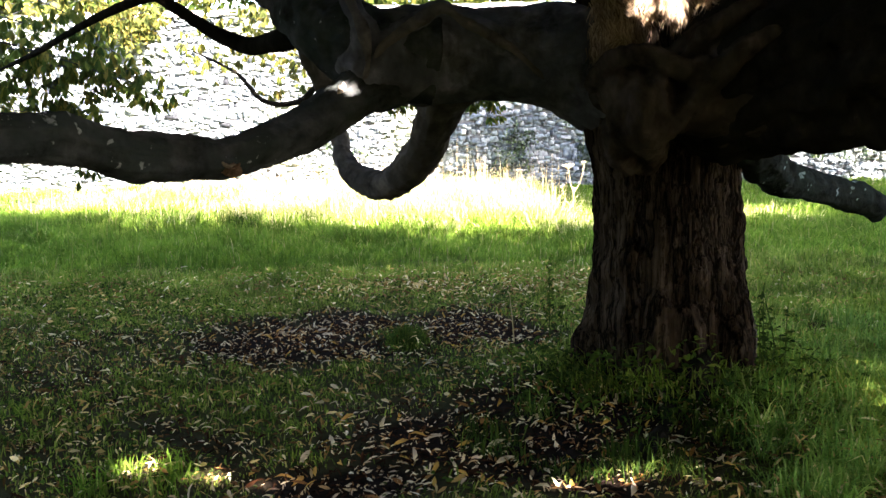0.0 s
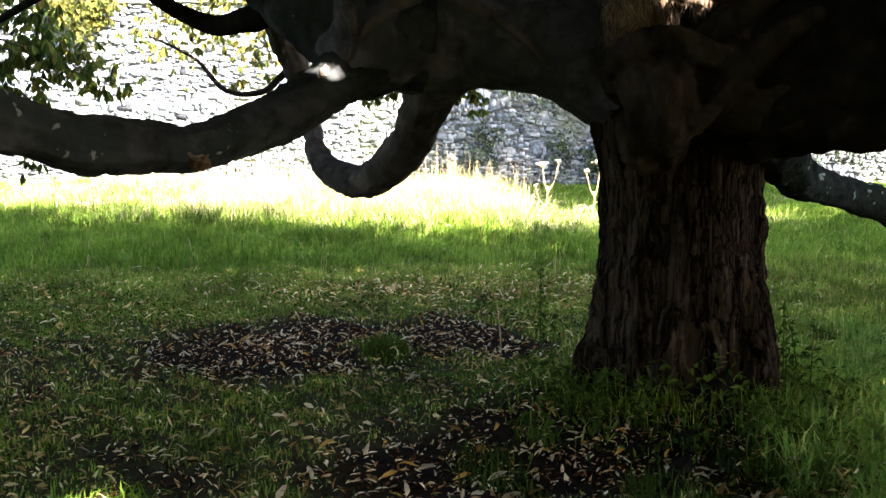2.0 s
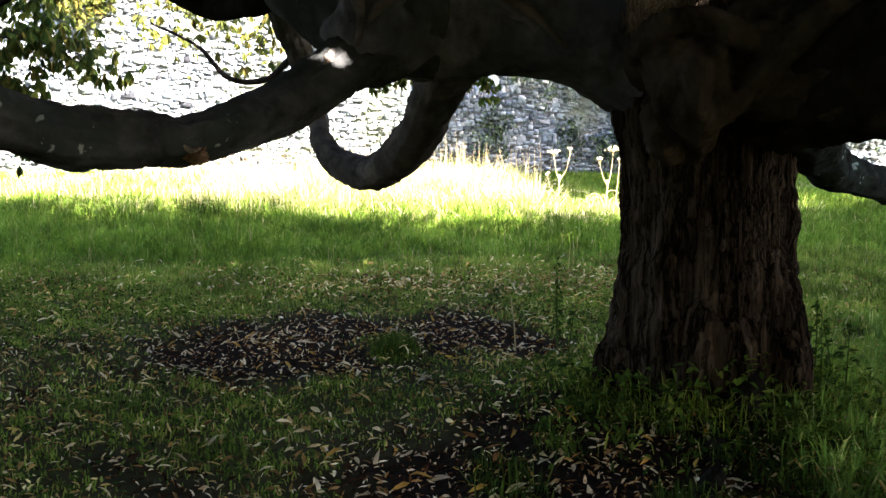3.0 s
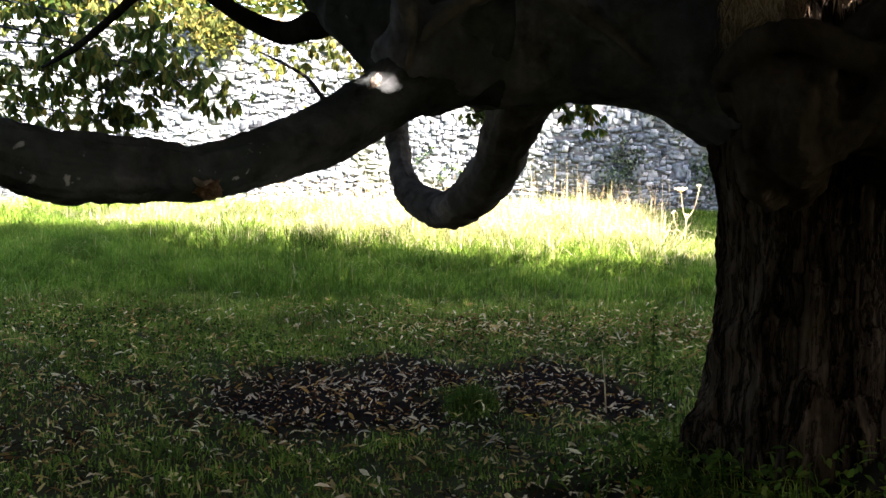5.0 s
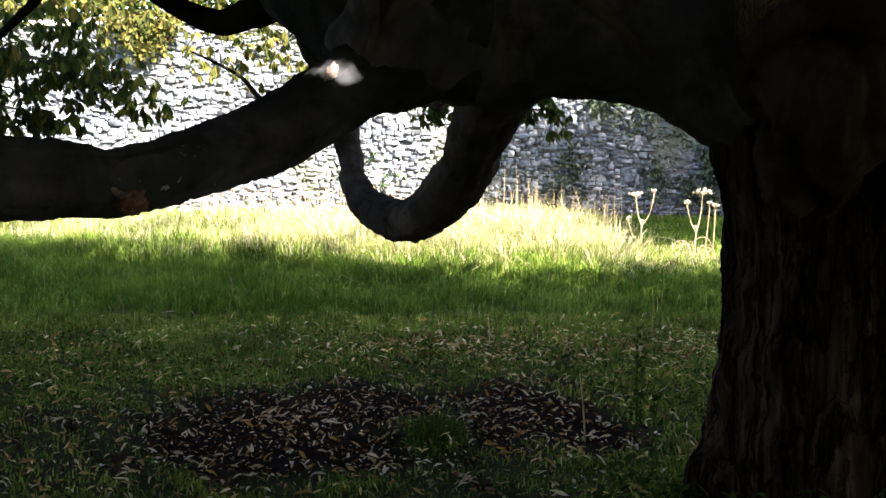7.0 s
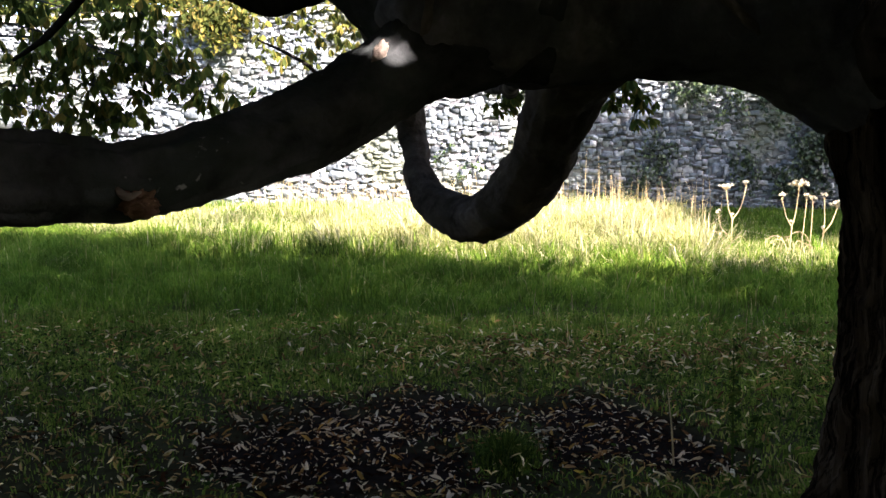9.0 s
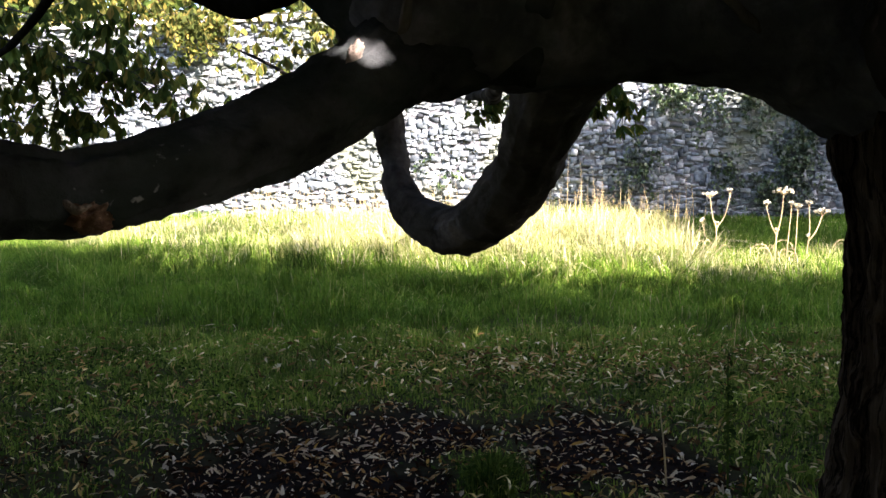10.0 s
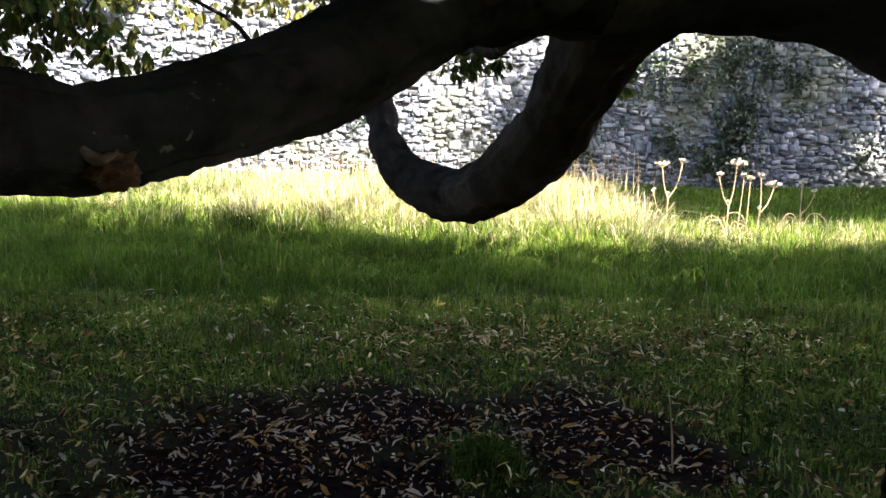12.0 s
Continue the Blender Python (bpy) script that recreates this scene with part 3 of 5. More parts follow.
RISING = [(1.42, 5.72, 1.77, 0.38), (1.6, 5.56, 1.8, 0.395), (1.8, 5.4, 1.86, 0.4), (2.2, 5.1, 1.94, 0.42), (2.7, 4.7, 2.2, 0.4), (3.4, 4.2, 2.8, 0.28), (4.4, 3.6, 3.8, 0.16), (5.5, 3.0, 5.0, 0.08)]
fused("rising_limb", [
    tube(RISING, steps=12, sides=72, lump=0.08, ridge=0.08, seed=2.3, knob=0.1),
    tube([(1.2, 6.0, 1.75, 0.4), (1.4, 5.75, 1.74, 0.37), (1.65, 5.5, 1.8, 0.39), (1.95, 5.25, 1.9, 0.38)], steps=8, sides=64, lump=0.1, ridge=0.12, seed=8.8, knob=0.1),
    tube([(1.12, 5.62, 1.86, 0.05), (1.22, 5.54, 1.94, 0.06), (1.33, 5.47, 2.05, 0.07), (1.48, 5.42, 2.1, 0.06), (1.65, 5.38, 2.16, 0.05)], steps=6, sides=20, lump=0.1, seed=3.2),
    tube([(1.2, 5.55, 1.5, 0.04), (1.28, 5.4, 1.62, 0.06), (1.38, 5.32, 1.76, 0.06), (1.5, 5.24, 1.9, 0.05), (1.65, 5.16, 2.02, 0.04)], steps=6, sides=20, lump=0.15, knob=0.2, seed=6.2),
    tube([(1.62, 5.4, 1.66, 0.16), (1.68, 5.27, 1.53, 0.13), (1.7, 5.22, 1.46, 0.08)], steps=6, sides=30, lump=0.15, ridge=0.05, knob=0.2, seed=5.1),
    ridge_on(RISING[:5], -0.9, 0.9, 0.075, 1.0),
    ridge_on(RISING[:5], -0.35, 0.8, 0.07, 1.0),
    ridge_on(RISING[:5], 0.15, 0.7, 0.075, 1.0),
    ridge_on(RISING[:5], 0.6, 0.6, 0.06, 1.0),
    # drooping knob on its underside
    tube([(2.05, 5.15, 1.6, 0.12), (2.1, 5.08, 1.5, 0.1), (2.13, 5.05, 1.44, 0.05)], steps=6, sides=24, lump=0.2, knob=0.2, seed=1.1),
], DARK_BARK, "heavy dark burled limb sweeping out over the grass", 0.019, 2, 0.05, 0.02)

fused("burl", [
    tube([(0.98, 5.85, 1.72, 0.16), (0.88, 5.6, 1.76, 0.16), (0.92, 5.38, 1.74, 0.18), (0.93, 5.31, 1.68, 0.19), (0.94, 5.36, 1.6, 0.16), (0.99, 5.55, 1.48, 0.12), (1.05, 5.8, 1.34, 0.08)], steps=8, sides=44, lump=0.16, ridge=0.12, seed=2.2, knob=0.2),
    # rolled lip over it
    tube([(0.7, 5.42, 1.76, 0.045), (0.75, 5.25, 1.85, 0.055), (0.84, 5.16, 1.895, 0.06), (0.95, 5.14, 1.89, 0.06), (1.06, 5.14, 1.84, 0.058), (1.14, 5.17, 1.82, 0.055), (1.24, 5.2, 1.84, 0.045)], steps=8, sides=22, lump=0.15, knob=0.25, seed=3.9),
    # shoulders that run over into the rising limb
    tube([(0.95, 5.5, 1.7, 0.16), (1.15, 5.42, 1.7, 0.2), (1.4, 5.42, 1.74, 0.26), (1.65, 5.4, 1.8, 0.3)], steps=6, sides=40, lump=0.12, ridge=0.1, knob=0.15, seed=6.6),
    tube([(0.9, 5.32, 1.5, 0.035), (1.02, 5.24, 1.54, 0.05), (1.13, 5.2, 1.64, 0.055), (1.24, 5.16, 1.77, 0.055), (1.38, 5.12, 1.9, 0.05), (1.55, 5.1, 2.0, 0.04)], steps=8, sides=20, lump=0.2, knob=0.25, seed=8.1),
    tube([(0.8, 5.42, 1.6, 0.08), (0.86, 5.5, 1.46, 0.09), (0.93, 5.66, 1.34, 0.06)], steps=6, sides=24, lump=0.2, ridge=0.1, knob=0.2, seed=4.4),
    # hump behind the lip
    tube([(1.12, 5.5, 1.8, 0.12), (1.24, 5.44, 1.88, 0.15), (1.38, 5.38, 1.95, 0.16), (1.54, 5.34, 2.0, 0.12)], steps=6, sides=30, lump=0.12, knob=0.15, seed=9.2),
    tube([(1.16, 5.33, 1.9, 0.03), (1.25, 5.28, 2.0, 0.045), (1.37, 5.25, 2.08, 0.05), (1.48, 5.24, 2.13, 0.04), (1.6, 5.27, 2.08, 0.03)], steps=6, sides=18, lump=0.15, knob=0.25, seed=7.1),
], BURL_BARK, "swollen brown burl with rolled lips below the crotch", 0.013, 4, 0.06, 0.022)

GREAT_LIMBS = [
    ("low_limb", LIMB_BARK, "long low limb with grey lichen spots", dict(steps=20, sides=72, lump=0.05, ridge=0.09, knob=0.1),
     [(0.02, 6.14, 1.95, 0.1), (-0.2, 6.06, 1.905, 0.165), (-0.38, 5.93, 1.835, 0.165), (-0.51, 5.82, 1.776, 0.133), (-0.7, 5.66, 1.635, 0.112), (-0.88, 5.45, 1.538, 0.107), (-1.1, 5.13, 1.452, 0.096), (-1.27, 4.92, 1.46, 0.104), (-1.46, 4.7, 1.49, 0.112), (-1.58, 4.56, 1.54, 0.1), (-1.67, 4.42, 1.58, 0.104), (-1.82, 4.15, 1.58, 0.095), (-2.3, 3.4, 1.62, 0.08), (-3.0, 2.6, 1.75, 0.05)]),
    ("hook_limb", HOOK_BARK, "hanging limb bent into a hook", dict(steps=16, sides=56, lump=0.05, ridge=0.04, knob=0.14),
     [(0.08, 6.25, 1.93, 0.2), (-0.06, 6.42, 1.75, 0.148), (-0.143, 6.62, 1.56, 0.122), (-0.215, 6.82, 1.4, 0.123), (-0.345, 7.02, 1.255, 0.12), (-0.54, 7.32, 1.158, 0.104), (-0.75, 7.6, 1.22, 0.09), (-0.862, 7.82, 1.34, 0.075), (-0.91, 8.0, 1.48, 0.074), (-0.95, 8.08, 1.62, 0.078), (-1.02, 8.1, 1.9, 0.085), (-1.1, 8.0, 2.12, 0.095), (-1.1, 7.4, 2.4, 0.1)]),
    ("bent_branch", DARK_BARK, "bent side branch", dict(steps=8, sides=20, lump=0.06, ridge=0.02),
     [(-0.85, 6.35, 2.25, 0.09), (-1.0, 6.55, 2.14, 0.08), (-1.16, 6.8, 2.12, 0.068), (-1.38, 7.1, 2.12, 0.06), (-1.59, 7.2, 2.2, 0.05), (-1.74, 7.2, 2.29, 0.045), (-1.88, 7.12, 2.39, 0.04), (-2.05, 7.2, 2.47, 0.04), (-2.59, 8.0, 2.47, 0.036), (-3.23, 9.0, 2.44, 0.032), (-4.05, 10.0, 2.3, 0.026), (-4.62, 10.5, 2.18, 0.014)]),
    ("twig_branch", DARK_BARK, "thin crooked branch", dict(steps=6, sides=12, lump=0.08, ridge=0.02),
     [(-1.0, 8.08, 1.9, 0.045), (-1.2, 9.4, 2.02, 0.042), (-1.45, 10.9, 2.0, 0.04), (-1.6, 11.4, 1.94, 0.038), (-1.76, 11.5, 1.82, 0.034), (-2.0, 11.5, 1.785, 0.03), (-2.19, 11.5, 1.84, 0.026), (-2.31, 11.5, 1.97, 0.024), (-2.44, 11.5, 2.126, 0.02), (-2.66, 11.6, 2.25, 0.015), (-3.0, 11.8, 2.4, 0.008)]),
    ("knotted_branch", HOOK_BARK, "short knotted side branch", dict(steps=6, sides=14, lump=0.2, ridge=0.05, knob=0.3),
     [(-0.06, 6.45, 1.8, 0.03), (-0.24, 6.75, 1.757, 0.022), (-0.34, 7.2, 1.745, 0.028), (-0.4, 7.9, 1.75, 0.036), (-0.52, 8.6, 1.79, 0.03), (-0.66, 9.2, 1.8, 0.016)]),
    ("broken_limb", MOSSY_BARK, "broken lichen-covered stub limb", dict(steps=10, sides=36, lump=0.08, ridge=0.06, knob=0.14),
     [(1.5, 5.75, 1.58, 0.19), (1.66, 5.95, 1.43, 0.15), (1.86, 6.28, 1.27, 0.118), (2.1, 6.65, 1.17, 0.106), (2.45, 7.0, 1.085, 0.102), (2.72, 7.2, 1.01, 0.105), (2.86, 7.32, 0.95, 0.092), (2.93, 7.37, 0.87, 0.06)]),
    ("crown_limb", LIMB_BARK, "upright limb carrying the crown", dict(steps=6, sides=32, lump=0.06, ridge=0.04),
     [(1.05, 6.15, 2.4, 0.38), (0.98, 6.2, 3.0, 0.34), (1.2, 5.4, 4.2, 0.24), (1.8, 4.4, 5.6, 0.12), (2.2, 3.8, 6.6, 0.05)]),
]
for name, mat, label, kw, points in GREAT_LIMBS:
    ob = on_tree(limb_part(name, points, tree, mat, label, seed=sum(map(ord, name)) % 17 + 0.3, **kw))
    r = max(p[3] for p in points)
    roughened(ob, 0.05 if mat is MOSSY_BARK else 0.1 * r, 0.1 * r)


# pale strips along the rib crests, standing in for the light they catch
for line in (
    [(-0.55, 5.84, 1.74, 0.004), (-0.46, 5.692, 1.88, 0.014), (-0.465, 5.703, 2.06, 0.016), (-0.53, 5.815, 2.22, 0.014), (-0.6, 5.92, 2.34, 0.012), (-0.64, 5.99, 2.42, 0.004)],
    [(-0.46, 5.74, 1.9, 0.004), (-0.36, 5.707, 2.01, 0.014), (-0.2, 5.812, 2.13, 0.017), (-0.06, 5.892, 2.21, 0.017), (0.08, 5.857, 2.13, 0.016), (0.2, 5.832, 2.06, 0.015), (0.32, 5.834, 1.99, 0.013), (0.46, 5.866, 1.86, 0.01), (0.56, 5.95, 1.78, 0.003)],
):
    line = [(x, y - 0.002, z, r * 2.0) for x, y, z, r in line]
    ob = on_tree(limb_part("rib", line, tree, BARE_WOOD, "pale strip standing in for light on a rib of bark", steps=10, sides=14, lump=0.3, ridge=0.1, knob=0.5))
    roughened(ob, 0.02, 0.008)

# torn scar on the underside of the low limb
b = bmesh.new()
bmesh.ops.create_icosphere(b, subdivisions=4, radius=1)
for v in b.verts:
    v.co *= 1 + 0.5 * noise.noise(v.co * 3) + 0.25 * noise.noise(v.co * 9)
me = bpy.data.meshes.new("scar")
b.transform(Matrix.Translation((-1.05, 5.02, 1.395)) @ Matrix.Diagonal((0.044, 0.045, 0.03, 1)))
b.to_mesh(me)
b.free()
me.materials.append(SCAR)
me.polygons.foreach_set("use_smooth", [True] * len(me.polygons))
on_tree(part("scar", me, tree, "torn rust-brown wood scar"))
on_tree(limb_part("splinter", [(-1.1, 4.99, 1.445, 0.002), (-1.08, 4.98, 1.43, 0.006), (-1.055, 4.972, 1.416, 0.007), (-1.02, 4.97, 1.428, 0.002)], tree, STUMP, "pale splintered edge of the scar", steps=4, sides=10, lump=0.3, ridge=0.1))

# pale stump of a lost twig where the low limb leaves the great one
b = bmesh.new()
bmesh.ops.create_icosphere(b, subdivisions=4, radius=1)
for v in b.verts:
    v.co *= 1 + 0.35 * noise.noise(v.co * 2.5) + 0.2 * noise.noise(v.co * 8)
me = bpy.data.meshes.new("twig_stump")
b.transform(Matrix.Translation((-0.6, 5.66, 1.765)) @ Matrix.Rotation(radians(25), 4, "Y") @ Matrix.Diagonal((0.023, 0.024, 0.05, 1)))
b.to_mesh(me)
b.free()
me.materials.append(STUMP)
me.polygons.foreach_set("use_smooth", [True] * len(me.polygons))
on_tree(part("twig_stump", me, tree, "pale bare wood of a lost twig"))

# bare weathered wood low on the trunk
ob = on_tree(limb_part("bare_wood", [(1.6, 5.88, 0.62, 0.01), (1.625, 5.87, 0.5, 0.026), (1.645, 5.85, 0.38, 0.03), (1.65, 5.83, 0.26, 0.018)], tree, BARE_WOOD, "strip of bare grey wood", steps=6, sides=14, lump=0.2, ridge=0.1))

# shaggy fibrous bark hanging in the crotch
tufts = []
for x0, x1, z0, z1, y0, count in ((0.74, 1.08, 1.88, 2.35, 5.6, 120), (1.08, 1.27, 2.12, 2.4, 5.58, 46), (1.3, 1.5, 2.12, 2.3, 5.5, 30)):
    for i in range(count):
        a = rng.uniform(0, 1)
        tx, tz = x0 + (x1 - x0) * a, rng.uniform(z0 + 0.05 * math.sin(a * 9), z1)
        k = 24
        sx, sz = tx + rng.normal(0, 0.012, k), tz + rng.normal(0, 0.015, k)
        sy = y0 + 0.12 * abs(a - 0.4) + 0.05 * rng.random() + 0.25 * (sz - 2.0)
        hl, ex, sw = rng.uniform(0.03, 0.12, k), rng.uniform(0.002, 0.005, k), rng.normal(0, 0.03) + rng.normal(0, 0.016, k)
        tufts.append(np.stack([np.stack([sx - ex, sy, sz], 1), np.stack([sx + ex, sy, sz], 1), np.stack([sx + sw, sy - rng.uniform(0.01, 0.05, k), sz - hl], 1)], 1).reshape(-1, 3))
v = np.concatenate(tufts)
n = len(v) // 3
tagged(on_tree(part("shaggy_bark", fast_mesh("shaggy_bark", v, np.arange(3 * n).reshape(-1, 3), SHRED), tree, "sunlit shredded fibrous bark")), kind="stuff")


# hanging leaf sprays that are seen against the wall
def palmate(centres, length, width, fingers=6):
    """Hand-shaped leaves: drooping lance-shaped leaflets that fan out from the end of a stalk."""
    n = len(centres)
    yaw = np.repeat(rng.uniform(0, 2 * np.pi, n), fingers)
    fan = np.tile(np.linspace(-1.25, 1.25, fingers), n) + rng.normal(0, 0.12, n * fingers)
    tip = np.repeat(rng.normal(-0.75, 0.3, n), fingers) + rng.normal(0, 0.15, n * fingers)
    a = yaw + fan
    along = np.stack([np.cos(a) * np.cos(tip), np.sin(a) * np.cos(tip), np.sin(tip)], 1)
    flat = np.stack([-np.sin(a), np.cos(a), np.zeros(len(a))], 1)
    roll = rng.normal(0, 0.35, len(a))
    side = flat * np.cos(roll)[:, None] + np.cross(along, flat) * np.sin(roll)[:, None]
    nrm = np.cross(along, side)
    ln = length * np.repeat(rng.uniform(0.7, 1.2, n), fingers) * (1.0 - 0.28 * np.abs(fan) / 1.25) * rng.uniform(0.85, 1.1, len(a))
    wd = width * ln / length
    c = np.repeat(np.asarray(centres), fingers, 0)
    shape = [(0, 0, 0), (0.42, 0.3, 0.05), (0.42, -0.3, 0.05), (0.45, 0, 0), (0.72, 0.5, 0.0), (0.72, -0.5, 0.0), (1, 0, -0.1)]
    v = np.zeros((len(a), 7, 3))
    for j, (p, q, h) in enumerate(shape):
        v[:, j] = c + along * (ln * p)[:, None] + side * (wd * q)[:, None] + nrm * (ln * h)[:, None] - np.array([0, 0, 0.22]) * (ln * p * p)[:, None]
    tri = np.array([(0, 3, 1), (0, 2, 3), (1, 3, 4), (2, 5, 3), (3, 6, 4), (3, 5, 6)])
    return v.reshape(-1, 3), (tri[None] + 7 * np.arange(len(a))[:, None, None]).reshape(-1, 3)


def foliage(name, boughs, mat, label, length=0.16, width=0.055, scatter_by=0.12, wood=0.012):
    """Boughs given as start, end, sag and number of leaves, with leaves on short side stalks."""
    centres, wooden = [], []
    for start, end, sag, count in boughs:
        a, b = np.array(start, float), np.array(end, float)
        t = rng.uniform(0.12, 1, count) ** 0.8
        line = lambda q: a + (b - a) * q + np.array([0, 0, sag]) * np.sin(np.pi * q * 0.5) * (1 - q) * 2
        on = np.array([line(q) for q in t])
        centres.append(on + rng.normal(0, 1, (count, 3)) * scatter_by * (1, 1, 0.75))
        wooden.append(tube([(*line(q), wood * (1.15 - q)) for q in (0, 0.33, 0.66, 1)], steps=3, sides=6, lump=0, ridge=0, cap=False))
        for p, q in zip(on[::3], centres[-1][::3]):
            wooden.append(tube([(*p, 0.004), (*(0.5 * (p + q) + (0, 0, 0.02)), 0.003), (*q, 0.002)], steps=1, sides=4, lump=0, ridge=0, cap=False))
    leaves = on_tree(part(name, fast_mesh(name, *palmate(np.concatenate(centres), length, width), mat), tree, label))
    tagged(leaves, kind="stuff")
    tagged(part("twigwork", mesh_of("twigwork", *join(*wooden), LIMB_BARK), leaves), kind="stuff")


foliage("leaf_spray", [
    ((-6.30, 12.10, 3.06), (-3.97, 12.19, 2.42), 0.12, 54),
    ((-6.30, 11.73, 2.78), (-3.47, 12.01, 1.94), 0.16, 86),
    ((-5.12, 12.10, 2.33), (-3.56, 12.19, 2.01), 0.1, 54),
    ((-6.12, 12.47, 2.60), (-3.75, 12.37, 2.14), 0.12, 73),
    ((-6.21, 11.92, 2.37), (-4.20, 12.01, 1.87), 0.1, 73),
    ((-6.21, 12.37, 2.14), (-4.34, 12.19, 1.72), 0.08, 60),
    ((-6.30, 11.83, 1.96), (-4.57, 11.92, 1.67), 0.06, 51),
    ((-5.12, 12.28, 3.15), (-4.02, 11.92, 2.60), 0.05, 35),
], CANOPY, "green drooping hand-shaped leaf sprays", 0.155, 0.062, 0.16)
foliage("yellow_spray", [
    ((-1.2, 13.6, 3.2), (-3.9, 14.0, 2.55), 0.2, 96),
    ((-1.4, 13.9, 2.9), (-3.4, 14.1, 2.38), 0.14, 73),
    ((-1.3, 14.1, 2.6), (-2.5, 14.0, 2.3), 0.08, 48),
    ((-2.6, 14.2, 3.4), (-4.9, 14.0, 2.85), 0.14, 80),
    ((-1.5, 12.2, 2.8), (-1.98, 11.7, 2.0), 0.05, 26),
    ((-1.7, 12.2, 2.9), (-2.35, 11.8, 2.3), 0.05, 18),
    ((-3.4, 13.8, 3.5), (-5.6, 13.8, 3.05), 0.1, 80),
    ((-4.6, 14.2, 3.4), (-6.6, 14.0, 2.9), 0.1, 73),
], YELLOWING, "yellowing autumn leaf sprays", 0.12, 0.05, 0.17)
foliage("low_sprig", [
    ((0.1, 8.7, 1.98), (0.17, 9.0, 1.72), 0.02, 22),
    ((0.2, 8.9, 1.9), (0.3, 9.1, 1.65), 0.02, 18),
    ((-0.3, 9.3, 1.78), (-0.66, 9.5, 1.74), 0.03, 26),
    ((-3.2, 9.2, 1.42), (-3.34, 9.2, 1.2), 0.02, 11),
], CANOPY, "small sprigs of green leaves", 0.09, 0.034, 0.065, 0.006)


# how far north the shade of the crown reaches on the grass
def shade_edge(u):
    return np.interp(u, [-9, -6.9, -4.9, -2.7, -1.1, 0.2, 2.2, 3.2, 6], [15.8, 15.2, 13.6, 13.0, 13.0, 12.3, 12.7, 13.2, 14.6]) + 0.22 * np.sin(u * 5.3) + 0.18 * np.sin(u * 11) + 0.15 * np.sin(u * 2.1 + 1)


# crown overhead: leaf clumps on the slope that the sunlight rakes
def crown_points(spacing, count, spread, low, high):
    u, v = np.meshgrid(np.arange(-9.0, 6.8, spacing), np.arange(-1.0, 15.0, spacing))
    u, v = u.ravel() + rng.uniform(-0.5, 0.5, u.size) * spacing, v.ravel() + rng.uniform(-0.5, 0.5, v.size) * spacing
    edge = shade_edge(u)
    keep = v < edge + rng.normal(0, 0.5, len(v))
    keep |= (u < -1.6) & (v < edge + 2.4) & (rng.random(len(u)) < 0.17 * np.clip((edge + 2.4 - v) / 2.0, 0.25, 1))
    keep &= ~((u > 1.5) & (v < 5.8) & (rng.random(len(u)) < 0.62))
    u, v = u[keep], v[keep]
    zz = rng.uniform(low, high, len(u))
    c = np.stack([u + SUN.x / SUN.z * zz, v + SUN.y / SUN.z * zz, zz], 1)
    return (c[:, None] + rng.normal(0, spread, (len(c), count, 3)) * (1, 1, 0.6)).reshape(-1, 3)


pts = np.concatenate([crown_points(0.34, 34, 0.2, 3.4, 5.0), crown_points(0.34, 34, 0.22, 4.6, 6.6)])
third = crown_points(0.3, 30, 0.2, 3.6, 6.0)
tu, tv = third[:, 0] - SUN.x / SUN.z * third[:, 2], third[:, 1] - SUN.y / SUN.z * third[:, 2]
pts = np.concatenate([pts, third[(tu > -4) & (tu < 2) & (tv > 4.4) & (tv < 9.5)]])
pts = pts[pts[:, 2] > 3.1]
gaps = [(-1.5, 4.8, 0.17), (-1.15, 4.65, 0.16), (-0.85, 4.6, 0.13), (0.98, 4.62, 0.12), (0.72, 4.6, 0.15), (0.45, 4.5, 0.12), (-2.24, 7.47, 0.12), (-0.95, 7.95, 0.16), (-0.75, 7.8, 0.14)]
su, sv = pts[:, 0] - SUN.x / SUN.z * pts[:, 2], pts[:, 1] - SUN.y / SUN.z * pts[:, 2]
open_sky = np.zeros(len(pts), bool)
for ga, gb, r in gaps:
    open_sky |= np.hypot(su - ga, sv - gb) < r
pts = pts[~open_sky]
# unseen drooping leaf clumps added on the west side to block sky light
west = rng.uniform((-8.2, 1.8, 1.7), (-4.7, 9.3, 4.8), (150, 3))
pts = np.concatenate([pts, (west[:, None] + rng.normal(0, 0.24, (150, 34, 3))).reshape(-1, 3)])
crown = on_tree(part("crown", fast_mesh("crown", *quads_at(pts, 0.26, 0.1), CANOPY), tree, "dense green leaf crown"))
tagged(crown, kind="stuff")

# ---- unseen neighbouring tree, added to shade the wall and the grass before it ----
wall_shade_tree = tagged(new("wall_shade_tree"), "unseen leafy tree added to shade the wall", "tree")
wall_shade_tree.location = (10.2, 13.0, 0)
bpy.context.view_layer.update()
SIDE_INV = wall_shade_tree.matrix_world.inverted()
o = limb_part("trunk", [(10.2, 13.0, -0.1, 0.4), (10.2, 13.0, 1.5, 0.3), (9.9, 13.0, 4.5, 0.24), (9.0, 13.1, 7.0, 0.12), (8.4, 13.2, 8.2, 0.04)], wall_shade_tree, BARK, steps=6, sides=24)
o.matrix_parent_inverse = SIDE_INV
n = 940
u, v, hh = rng.uniform(-0.4, 5.6, n), rng.uniform(0.1, 2.8, n), rng.uniform(4.8, 7.2, n)
keep = (v < 2.2 + 0.5 * np.sin(u * 2.2)) & (u > 0.1 - 0.5 * v + 0.4 * np.sin(v * 3))
keep &= ~((v < 1.5 * (u - 4.15)) & (rng.random(n) < 0.965))
